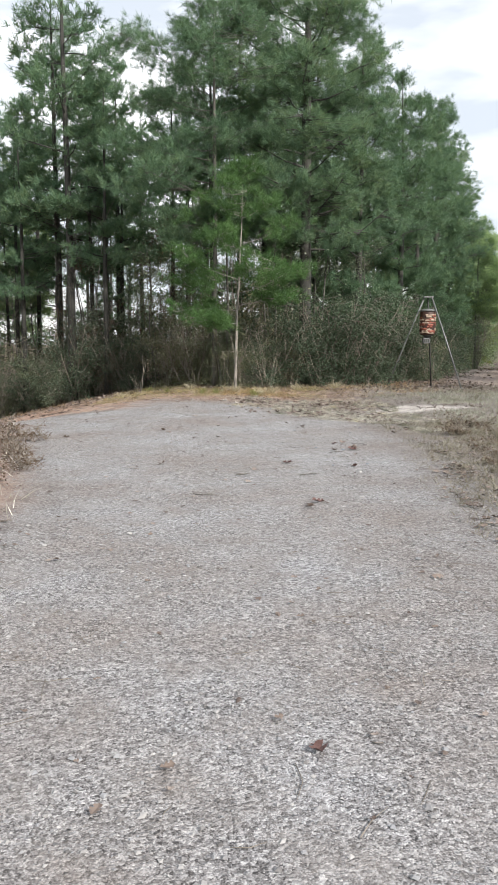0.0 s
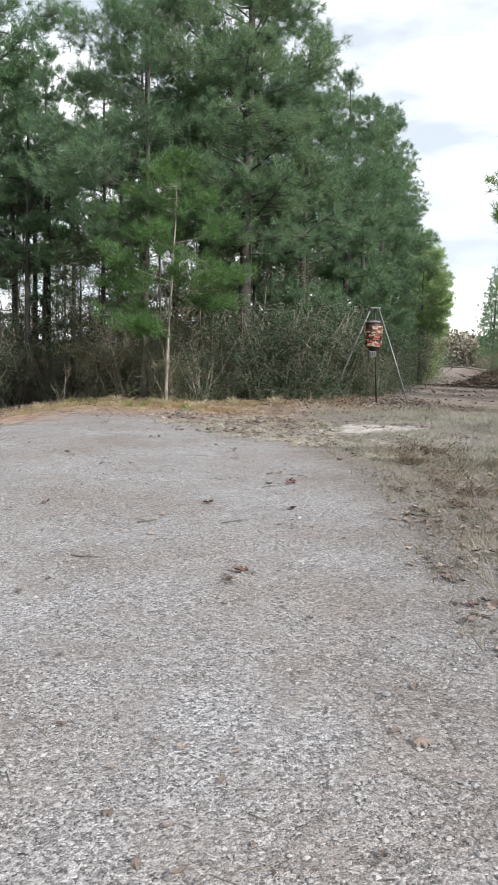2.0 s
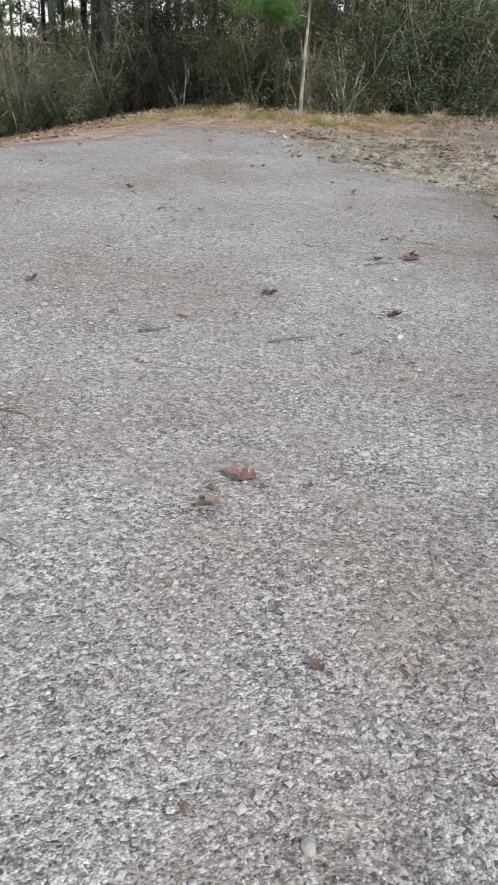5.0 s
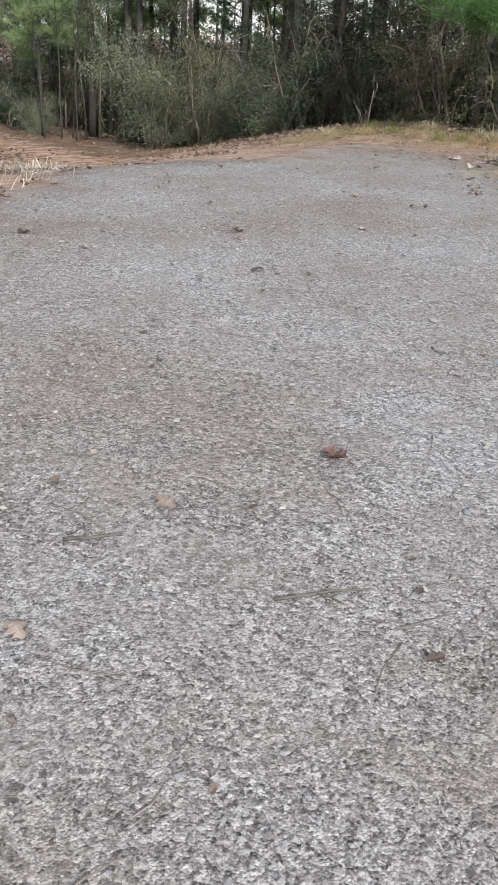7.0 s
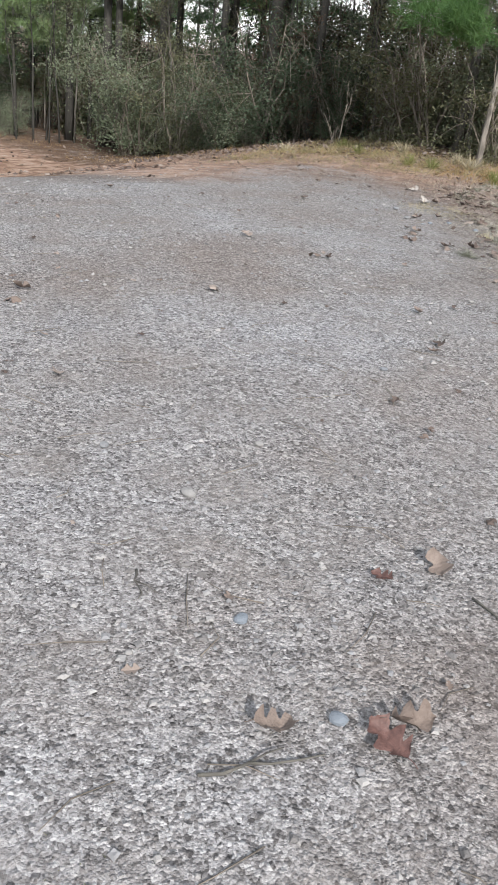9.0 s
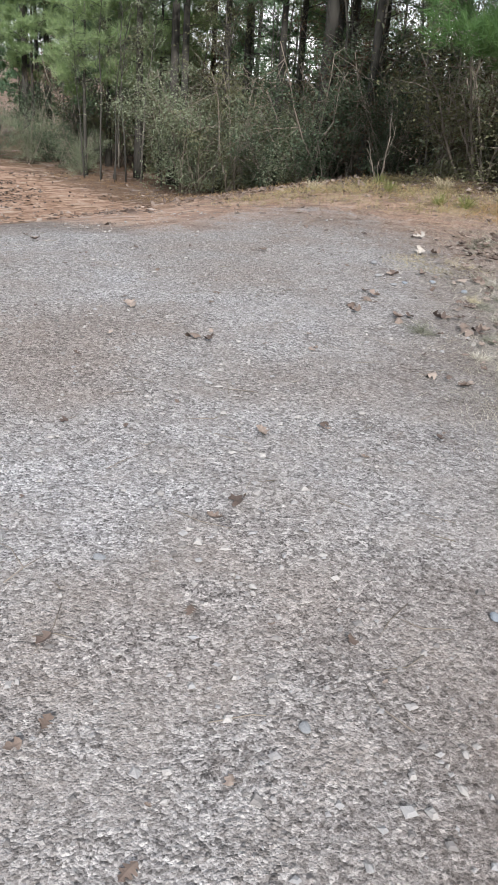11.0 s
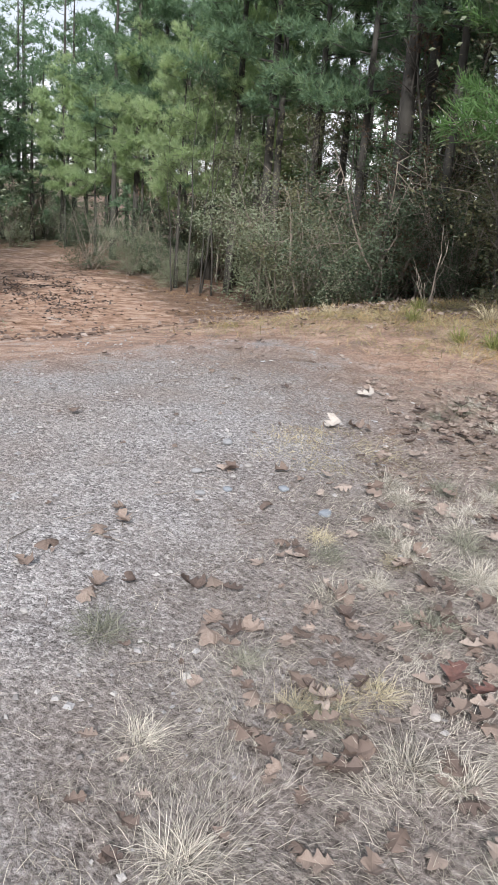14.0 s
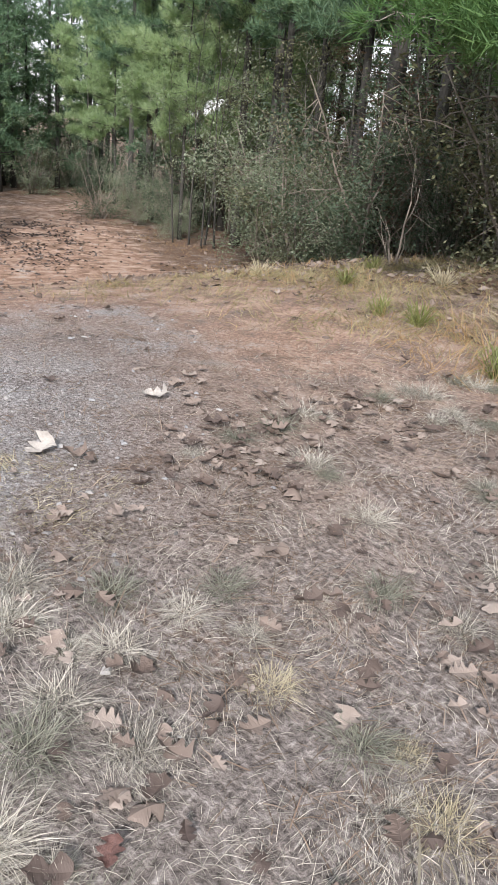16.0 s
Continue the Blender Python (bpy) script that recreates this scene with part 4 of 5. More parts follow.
# ------------------------------------------------------------------ game feeder on a tripod
def bevelled(name, c, s, mat, bevel=0.012):
    bm = bmesh.new()
    bmesh.ops.create_cube(bm, size=1.0)
    bmesh.ops.scale(bm, vec=s, verts=bm.verts)
    bmesh.ops.bevel(bm, geom=bm.edges[:], offset=bevel, segments=2, affect="EDGES")
    bmesh.ops.translate(bm, vec=c, verts=bm.verts)
    me = bpy.data.meshes.new(name)
    bm.to_mesh(me)
    bm.free()
    me.materials.append(mat)
    return me


FX, FY = 7.15, 28.5
feeder = empty_thing("game_feeder", Matrix.Translation((FX, FY, 0)), "tripod game feeder with a rust-red and cream barrel", "feeder")
for dx, dy, ax, ay, mt in ((-1.38, 0.10, -0.13, 0.0, M_STEEL), (0.95, -1.25, 0.10, -0.10, M_STEEL), (0.34, 0.55, 0.02, 0.12, M_DARKSTEEL)):
    b = Buf()
    tube(b, [(dx, dy, float(height(FX + dx, FY + dy)) - 0.04), (dx * 0.5 + ax * 0.5, dy * 0.5 + ay * 0.5, 1.62), (ax, ay, 3.2)], [0.027, 0.027, 0.027], 10)
    leg = part("leg", b.mesh("feeder_leg", [mt], True), feeder, "galvanised pipe leg" if mt is M_STEEL else "dark painted leg")
    b = Buf()
    tube(b, [(dx, dy, float(height(FX + dx, FY + dy)) - 0.02), (dx, dy, float(height(FX + dx, FY + dy)) + 0.015)], [0.075, 0.07], 12)
    part("foot", b.mesh("feeder_foot", [mt], True), leg)
part("head_plate", bevelled("feeder_head", (0, 0, 3.2), (0.36, 0.26, 0.05), M_STEEL), feeder)
b = Buf()
tube(b, [(0, 0, 3.2), (0, 0, 2.7)], [0.012, 0.012], 6)
part("hanger", b.mesh("feeder_hanger", [M_DARKSTEEL], True), feeder)
b = Buf()
th_ = [(0, 0, 1.86), (0, 0, 1.9), (0, 0, 2.0), (0, 0, 2.2), (0, 0, 2.25), (0, 0, 2.45), (0, 0, 2.5), (0, 0, 2.66), (0, 0, 2.7)]
tube(b, th_, [0.22, 0.27, 0.275, 0.275, 0.285, 0.285, 0.275, 0.275, 0.25], 28)
barrel = part("barrel", b.mesh("feeder_barrel", [M_DARKRED], True), feeder, "barrel with rust-red and cream camouflage patches")
crng = np.random.default_rng(3)
for i in range(64):
    a, z = crng.uniform(0, 6.283), crng.uniform(1.93, 2.64)
    wd, ht = crng.uniform(0.14, 0.34), crng.uniform(0.035, 0.085)
    b = Buf()
    t_ = np.linspace(a, a + wd / 0.28, 7)
    jit = crng.uniform(-0.012, 0.012, 7)
    rr = 0.2875 + 0.0022 * (i % 4)
    lo = np.stack([np.cos(t_) * rr, np.sin(t_) * rr, z - ht / 2 + jit], 1)
    hi_ = np.stack([np.cos(t_) * rr, np.sin(t_) * rr, z + ht / 2 + jit[::-1] + np.sin(np.arange(7) * 1.9) * 0.012], 1)
    v = np.concatenate([lo, hi_, lo * [0.97, 0.97, 1], hi_ * [0.97, 0.97, 1]])
    f = []
    for q in range(6):
        f += [[q, q + 1, q + 8], [q, q + 8, q + 7], [q + 7, q + 8, q + 22], [q + 7, q + 22, q + 21], [q + 14, q + 15, q + 1], [q + 14, q + 1, q]]
    b.add(v, f)
    part("paint_patch", b.mesh("paint_patch", [(M_CREAM, M_RED, M_CREAM)[i % 3]], True), barrel)
b = Buf()
tube(b, [(0, 0, 2.69), (0, 0, 2.70), (0, 0, 2.74), (0, 0, 2.79)], [0.26, 0.31, 0.305, 0.08], 28)
part("lid", b.mesh("feeder_lid", [M_STEEL], True), feeder, "grey metal lid")
b = Buf()
tube(b, [(0, 0, 1.88), (0, 0, 1.74)], [0.20, 0.07], 20)
part("funnel", b.mesh("feeder_funnel", [M_DARKSTEEL], True), feeder)
part("control_box", bevelled("feeder_box", (-0.05, -0.06, 1.66), (0.24, 0.2, 0.19), M_STEEL, 0.02), feeder, "grey control box")
for k in range(3):
    part("box_panel", bevelled("box_panel", (-0.12 + 0.07 * k, -0.166, 1.66), (0.05, 0.012, 0.12), M_DARKSTEEL, 0.004), feeder)

# ------------------------------------------------------------------ brush pile and fallen tree on the ride
prng = np.random.default_rng(17)
b, bl2 = Buf(), Buf()
for i in range(150):
    p = np.array([prng.normal(0, 1.3), prng.normal(0, 0.7), 0])
    hgt = 1.0 * math.exp(-(p[0] / 1.7) ** 2)
    p[2] = prng.uniform(0, hgt)
    a = prng.uniform(0, 6.28)
    d = np.array([math.cos(a), math.sin(a) * 0.6, prng.uniform(-0.2, 0.5)])
    L = prng.uniform(0.5, 1.6)
    tube(b, [p, p + d * L * 0.5, p + d * L + [0, 0, -0.1]], [0.03, 0.02, 0.008], 4)
c = np.stack([prng.normal(0, 1.4, 5000), prng.normal(0, 0.8, 5000), np.zeros(5000)], 1)
c[:, 2] = prng.uniform(0, 1, 5000) * (0.15 + 1.0 * np.exp(-(c[:, 0] / 1.7) ** 2))
leaf_quads(bl2, c, prng.uniform(0.06, 0.14, 5000), prng)
pile = empty_thing("brush_pile", stand(19.4, 47.0, -18), "brown heap of cut branches and dead leaves on the ride", "brush pile")
part("branches", b.mesh("pile_branches", [M_TWIG], True), pile)
part("dead_leaves", bl2.mesh("pile_leaves", [M_BROWN]), pile)
b = Buf()
tube(b, [(-5, 0, 0.1), (-2.5, 0.2, 0.9), (0, 0.1, 1.3), (3, 0, 1.15), (5.5, 0.2, 0.8)], [0.05, 0.08, 0.10, 0.13, 0.15], 9)
ends = []
for i in range(9):
    x0 = prng.uniform(-4.5, 2)
    grow(b, np.array([x0, 0.1, 0.5 + 0.12 * (x0 + 5)]), unit(np.array([-0.7, prng.normal(0, 0.5), prng.uniform(-0.4, 0.9)])), prng.uniform(1.0, 2.4), 0.06, 2, prng, ends, 0.5, 0.0)
fallen = new("fallen_tree", b.mesh("fallen_tree", [M_GREYBARK], True))
fallen.matrix_basis = stand(29.5, 84.0, -14, 0.75)
tagged(fallen, "bare fallen tree lying across the ride", "fallen tree")

# ------------------------------------------------------------------ grass


def scatter(k, x0, x1, y0, y1, keep, rg):
    x, y = rg.uniform(x0, x1, k), rg.uniform(y0, y1, k)
    ok = rg.random(k) < keep(x, y)
    return x[ok], y[ok]


def clumpy(x, y, s=1.3):
    return np.array([noise.noise((a * s, c * s, 21.0)) for a, c in zip(x, y)])


def zs(x, y):
    return np.array([lie(a, c) for a, c in zip(x, y)])


srng = np.random.default_rng(51)


def grass_stuff(name, k, area, keep, lmin, lmax, width, lean, mat, label, sag=0.45):
    x, y = scatter(k, *area, keep, srng)
    z = zs(x, y)
    n_ = len(x)
    turn_ = np.array([noise.noise((a * 1.9, c * 1.9, 44.0)) for a, c in zip(x, y)]) * 7.0 + srng.normal(0, 0.75, n_)
    far_ = np.abs(srng.normal(lean, lean * 0.4, n_))
    way = unit(np.stack([np.cos(turn_) * far_, np.sin(turn_) * far_, np.abs(srng.normal(0.5, 0.3, n_)) + 0.06], 1))
    b = Buf()
    bent_blades(b, np.stack([x, y, z - 0.01], 1), way, srng.uniform(lmin, lmax, n_), width, srng.uniform(0.0, sag, n_) * way[:, 2], srng)
    return tagged(new(name, b.mesh(name, [mat])), label, "grass", kind="stuff")


def keep_mat(x, y):
    sandy = sstep(0.8, 1.3, np.hypot((x - 4.5) / 1.6, (y - 19.2) / 1.0))
    return sandy * sstep(-0.45, 0.7, x - gravel_right(y)) * sstep(25.0, 20.8, y) * (1 - 0.72 * sstep(18.9, 20.3, y)) * (0.40 + 0.60 * sstep(-0.2, 0.25, clumpy(x, y, 2.6))) * (0.6 + 0.4 * sstep(-0.3, 0.1, clumpy(x, y, 0.8)))


grass_stuff("dry_grass", 620000, (-0.4, 4.2, 15.2, 24.2), keep_mat, 0.03, 0.12, 0.0016, 1.4, M_DRY, "matted dry grey-tan grass on thin soil")
grass_stuff("dry_grass", 80000, (2.0, 7.0, 4.5, 15.2), lambda x, y: keep_mat(x, y) * sstep(6.9, 4.6, x) * sstep(4.5, 6.5, y), 0.06, 0.19, 0.0055, 0.9, M_VERGE, "matted dry grey-tan grass on thin soil")


def keep_straw(x, y):
    return sstep(19.2, 22.0, y + 0.6 * x) * (0.35 + 0.65 * sstep(-0.3, 0.2, clumpy(x, y, 1.4)))


M_STRAWNEEDLE = leafy("pine_straw_needles", [(0.0, (0.08, 0.056, 0.043)), (0.5, (0.195, 0.143, 0.110)), (1.0, (0.40, 0.33, 0.275))], 0.15, 0.8)
grass_stuff("pine_straw", 120000, (-6, 4.2, 19.5, 27), keep_straw, 0.06, 0.17, 0.0038, 3.2, M_STRAWNEEDLE, "brown pine straw on bare soil")


def keep_bank(x, y):
    e = edge_mid(x)
    return sstep(22.6, 24.2, y + 0.25 * np.clip(-x, 0, 3)) * sstep(1.2, -0.6, y - e) * (0.25 + 0.75 * sstep(-0.25, 0.3, clumpy(x, y, 0.9))) * sstep(-4.4, -3.2, x + 0.0 * y) * (1 - 0.9 * sstep(-1.5, 0.5, trail_side(x, y)))


grass_stuff("golden_grass", 26000, (-5, 9, 22, 31), keep_bank, 0.08, 0.24, 0.0045, 1.0, M_GOLD, "golden dry grass on the low bank before the woods")
grass_stuff("bank_grass", 52000, (-5, 3, 22, 28.5), keep_bank, 0.06, 0.22, 0.004, 0.9, M_BANK, "thin yellow-green grass on the low bank before the woods")


def keep_slope(x, y):
    mid_track = np.interp(x, (-42, -21, -14, -6, 0), (46.5, 33.0, 29.3, 24.0, 20.5))
    return sstep(2.4, 3.4, (y - mid_track) * 0.84) * sstep(0.8, -0.6, y - edge_mid(x)) * (0.3 + 0.7 * sstep(-0.2, 0.3, clumpy(x, y, 0.6)))


grass_stuff("slope_grass", 22000, (-20, -2.5, 22, 37), keep_slope, 0.06, 0.22, 0.006, 0.8, M_GOLD, "golden dry grass on the slope beside the track")


def keep_ride(x, y):
    return (sstep(12, 6, x - 2 - (y - 16) * 0.3) * sstep(-0.3, 0.8, x - gravel_right(np.minimum(y, 16)) - 0.3) * sstep(33, 26, y) * 0.55) * sstep(0.8, 1.3, np.hypot((x - 4.5) / 1.6, (y - 19.2) / 1.0)) * (0.15 + 0.85 * sstep(-0.1, 0.35, clumpy(x, y, 0.8)))


grass_stuff("verge_grass", 60000, (2.5, 14, 7, 33), keep_ride, 0.07, 0.24, 0.008, 0.7, M_VERGE, "thin dry grass and weeds on the verge")


def keep_field(x, y):
    return sstep(3.8, 5.2, x) * sstep(1.0, -1.5, x - edge_right(y)) * sstep(30, 22, y) * sstep(6, 9, y) * sstep(0.8, 1.3, np.hypot((x - 4.5) / 1.6, (y - 19.2) / 1.0)) * (0.3 + 0.7 * sstep(-0.2, 0.25, clumpy(x, y, 0.7)))


grass_stuff("field_grass", 90000, (3.8, 14, 6, 29), keep_field, 0.07, 0.22, 0.008, 0.8, M_SAGE, "thin grey-green grass beside the gravel pad")


def keep_left(x, y):
    return sstep(0.2, -0.8, x - gravel_left(y)) * sstep(3, 5, y) * sstep(20, 16, y) * (0.1 + 0.9 * sstep(-0.1, 0.3, clumpy(x, y, 1.0)))


grass_stuff("left_verge_grass", 36000, (-10, -1.5, 3, 20), keep_left, 0.08, 0.30, 0.008, 0.6, M_DRY, "dry weeds beside the gravel")

grass_stuff("straw_patch", 30000, (-0.4, 1.5, 18.9, 20.8), lambda x, y: sstep(1.0, 0.35, np.hypot((x - 0.52) / 0.62, (y - 19.75) / 0.62)) * (0.3 + 0.7 * sstep(-0.3, 0.2, clumpy(x, y, 5.0))), 0.03, 0.09, 0.0032, 1.8, M_STRAW, "patch of flattened straw-coloured grass")
grass_stuff("golden_grass", 9000, (-0.9, 2.6, 22.6, 25.2), lambda x, y: sstep(1.0, 0.4, np.hypot((x - 0.7) / 1.6, (y - 23.8) / 1.2)) * (0.3 + 0.7 * sstep(-0.2, 0.3, clumpy(x, y, 1.6))), 0.10, 0.32, 0.005, 0.9, M_GOLD, "taller golden grass at the end of the bank")

# single tufts


def tuft_mesh(name, seed, k, lmin, lmax, width, lean, mat):
    g = np.random.default_rng(seed)
    b = Buf()
    base = np.stack([g.normal(0, 0.022, k), g.normal(0, 0.022, k), np.full(k, -0.012)], 1)
    way = unit(np.stack([g.normal(0, lean, k), g.normal(0, lean, k), np.abs(g.normal(0.75, 0.25, k)) + 0.08], 1))
    bent_blades(b, base, way, g.uniform(lmin, lmax, k), width, g.uniform(0.1, 0.9, k) * way[:, 2], g)
    return b.mesh(name, [mat])


TUFTS = [(tuft_mesh("grass_tuft_a", 1, 420, 0.05, 0.18, 0.0016, 1.9, M_DRY), "tuft of dry grey-tan grass"),
         (tuft_mesh("grass_tuft_b", 2, 320, 0.05, 0.16, 0.0017, 1.8, M_STRAW), "tuft of straw-yellow grass"),
         (tuft_mesh("grass_tuft_c", 3, 380, 0.05, 0.17, 0.0018, 1.8, M_SAGE), "tuft of grass still partly green")]
tx, ty = scatter(900, 0.4, 4.2, 13.5, 23.0, lambda x, y: sstep(0.0, 0.7, x - gravel_right(y)) * (0.1 + 0.9 * sstep(-0.1, 0.4, clumpy(x, y, 1.7))), srng)
for i, (x, y) in enumerate(list(zip(tx, ty))[:260]):
    me, lab = TUFTS[(0, 2, 0, 0, 2, 0, 1, 0, 2)[i % 9]]
    ob = tagged(new("grass_tuft", me), lab, "grass", "grass tufts")
    ob.matrix_basis = stand(float(x), float(y), srng.uniform(0, 360), srng.uniform(0.7, 1.35), 0.0)
for i, (x, y, k, s) in enumerate(((1.51, 18.81, 1, 1.1), (1.87, 18.49, 2, 1.9), (1.96, 17.96, 1, 1.4), (2.32, 18.69, 0, 1.8), (1.86, 19.89, 1, 1.4), (1.13, 19.42, 0, 1.3), (1.66, 20.00, 0, 1.2), (1.56, 19.37, 0, 1.6), (2.16, 19.92, 2, 1.6), (1.46, 19.91, 0, 1.3),
                                (1.14, 17.46, 2, 1.7), (1.82, 17.68, 1, 1.3), (1.62, 17.2, 0, 1.4), (2.05, 16.6, 0, 1.3), (2.62, 18.9, 0, 1.7), (2.5, 19.5, 2, 1.5), (2.05, 20.6, 0, 1.5), (1.3, 18.6, 2, 1.4))):
    ob = tagged(new("grass_tuft", TUFTS[k][0]), TUFTS[k][1], "grass", "grass tufts")
    ob.matrix_basis = stand(x, y, 47 * i, 0.72 * s, 0.0)
bank_me = tuft_mesh("bank_tuft", 9, 90, 0.2, 0.48, 0.009, 0.5, M_GREEN)
gold_me = tuft_mesh("gold_tuft", 10, 130, 0.2, 0.5, 0.007, 0.6, M_STRAW)
for i, (x, y, g_) in enumerate(((-0.75, 23.9, 1), (-0.35, 23.9, 1), (0.75, 23.2, 1), (0.95, 23.5, 0), (-1.9, 24.9, 1), (-2.6, 26.3, 1), (0.2, 24.4, 0), (1.3, 23.9, 0), (-0.1, 25.0, 0), (-1.2, 25.6, 0), (2.2, 25.2, 0), (3.5, 26.0, 0), (-3.4, 25.2, 0))):
    ob = tagged(new("tall_grass_tuft", bank_me if g_ else gold_me), "tall tuft of yellow-green grass on the bank" if g_ else "tall tuft of golden grass on the bank", "grass", "bank tufts")
    ob.matrix_basis = stand(x, y, 70 * i, 0.8 + 0.12 * (i % 4), 0.0)
moss = tuft_mesh("moss_tuft", 12, 700, 0.006, 0.026, 0.0016, 1.6, M_MOSS)
for i, (x, y) in enumerate(((1.44, 10.55), (1.36, 10.60), (1.50, 10.48), (1.30, 10.66), (0.80, 9.72), (0.90, 9.66), (0.70, 9.80), (0.86, 9.82), (0.62, 9.70))):
    ob = tagged(new("moss_patch", moss), "small green moss patch among the gravel", "moss", "moss patches")
    ob.matrix_basis = stand(x, y, 60 * i, 2.2, 0.0)

# ------------------------------------------------------------------ gravel


def stones(k, area, keep, smin, smax, rg, sides=5):
    """Angular chips: a squashed, jittered double cone each."""
    x, y = scatter(k, *area, keep, rg)
    n_ = len(x)
    s = smin + (smax - smin) * rg.random(n_) ** 4.2
    z = zs(x, y)
    th = (np.arange(sides) * 2 * np.pi / sides)[None] + rg.uniform(0, 6.28, (n_, 1))
    rr = s[:, None] * rg.uniform(0.65, 1.15, (n_, sides)) * 0.5
    asp = rg.uniform(0.6, 1.0, (n_, 1))
    ca, sa = np.cos(rg.uniform(0, 6.28, (n_, 1))), np.sin(rg.uniform(0, 6.28, (n_, 1)))
    px, py = np.cos(th) * rr, np.sin(th) * rr * asp
    ring_x, ring_y = x[:, None] + px * ca - py * sa, y[:, None] + px * sa + py * ca
    ring_z = z[:, None] + s[:, None] * rg.uniform(0.02, 0.22, (n_, sides))
    top_r = rg.uniform(0.35, 0.6, (n_, 1))
    tx_, ty_ = x[:, None] + (ring_x - x[:, None]) * top_r, y[:, None] + (ring_y - y[:, None]) * top_r
    tz_ = z[:, None] + s[:, None] * (0.22 + rg.uniform(0, 0.18, (n_, sides)))
    v = np.concatenate([np.stack([ring_x, ring_y, ring_z], -1), np.stack([tx_, ty_, tz_], -1)], 1)
    f = []
    for q in range(sides):
        w_ = (q + 1) % sides
        f += [[q, w_, sides + w_], [q, sides + w_, sides + q]]
    f += [[sides, sides + q, sides + q + 1] for q in range(1, sides - 1)]
    b = Buf()
    b.add(v.reshape(-1, 3), (np.array(f)[None] + np.arange(n_)[:, None, None] * sides * 2).reshape(-1, 3))
    return b


def keep_gravel(x, y):
    return sstep(1.3, -0.9, x - gravel_right(y)) * sstep(-0.5, 0.7, x - gravel_left(y)) * sstep(25.0, 18.5, y) * (1 - 0.7 * sstep(17.6, 19.8, y) * sstep(-1.0, -3.6, x)) * (0.3 + 0.7 * sstep(-0.35, 0.3, clumpy(x, y, 1.1)))


krng = np.random.default_rng(71)
tagged(new("gravel_chips", stones(84000, (-3.0, 3.2, 1.6, 13.0), keep_gravel, 0.006, 0.034, krng, 4).mesh("gravel_chips", [M_STONE])), "crushed grey and tan stone chips pressed into dirt", "gravel", kind="stuff")
tagged(new("gravel_chips", stones(46000, (-4.2, 3.4, 13.0, 24.0), keep_gravel, 0.006, 0.042, krng, 4).mesh("gravel_chips_far", [M_STONE])), "crushed grey and tan stone chips pressed into dirt", "gravel", kind="stuff")


def pebble_mesh(name, seed):
    g = np.random.default_rng(seed)
    bm = bmesh.new()
    bmesh.ops.create_icosphere(bm, subdivisions=2, radius=0.5)
    for v in bm.verts:
        v.co *= 0.9 + 0.35 * noise.noise(v.co * 1.6 + Vector((seed, 0, 0)))
        v.co.z *= 0.5
        v.co.y *= 0.8
    me = bpy.data.meshes.new(name)
    bm.to_mesh(me)
    bm.free()
    me.materials.append(M_PALE)
    return me


PEBBLES = [pebble_mesh("pebble_%d" % i, 200 + i) for i in range(5)]
px, py = scatter(1500, -2.4, 2.8, 2.2, 19.5, keep_gravel, krng)
for i, (x, y) in enumerate(list(zip(px, py))[:120]):
    ob = tagged(new("pale_stone", PEBBLES[i % 5]), "pale angular stone lying in the gravel", "stone", "pale stones in the gravel")
    s = 0.015 + 0.045 * krng.random() ** 2.6
    ob.matrix_basis = Matrix.Translation((x, y, lie(x, y) + s * 0.12)) @ pose(0, 0, 0, krng.normal(0, 8), krng.normal(0, 8), krng.uniform(0, 360)) @ Matrix.Scale(s, 4)

M_BLUE = simple("blue_grey_stone", [(0.2, (0.13, 0.155, 0.185)), (0.8, (0.25, 0.285, 0.325))], 30, 0.7, 0, 0.4)
for i, (x, y, s) in enumerate(((1.66, 11.31, 0.055), (1.03, 18.95, 0.075), (2.42, 14.35, 0.05), (0.55, 18.75, 0.06), (1.32, 9.81, 0.04), (1.77, 9.92, 0.045), (1.30, 11.55, 0.05), (2.62, 14.9, 0.045), (0.72, 19.0, 0.07))):
    me = PEBBLES[i % 5].copy()
    me.materials[0] = M_BLUE
    ob = tagged(new("blue_grey_stone", me), "smooth blue-grey stone lying in the gravel", "stone", "blue-grey stones")
    ob.matrix_basis = Matrix.Translation((x, y, lie(x, y) + s * 0.14)) @ pose(0, 0, 0, 5, -4, 70 * i) @ Matrix.Scale(s, 4)
for i, (x, y, s) in enumerate(((0.86, 12.10, 0.07), (0.93, 12.64, 0.05), (0.41, 12.26, 0.05), (1.35, 5.43, 0.05), (0.50, 18.60, 0.06), (0.28, 18.80, 0.07), (0.05, 19.3, 0.08), (1.34, 10.43, 0.045), (1.63, 10.61, 0.055), (1.55, 10.66, 0.04))):
    ob = tagged(new("pale_stone", PEBBLES[(i + 2) % 5]), "pale flat stone lying on top of the gravel", "stone", "pale stones in the gravel")
    ob.matrix_basis = Matrix.Translation((x, y, lie(x, y) + s * 0.16)) @ pose(0, 0, 0, 6, 5, 50 * i) @ Matrix.Scale(s, 4)

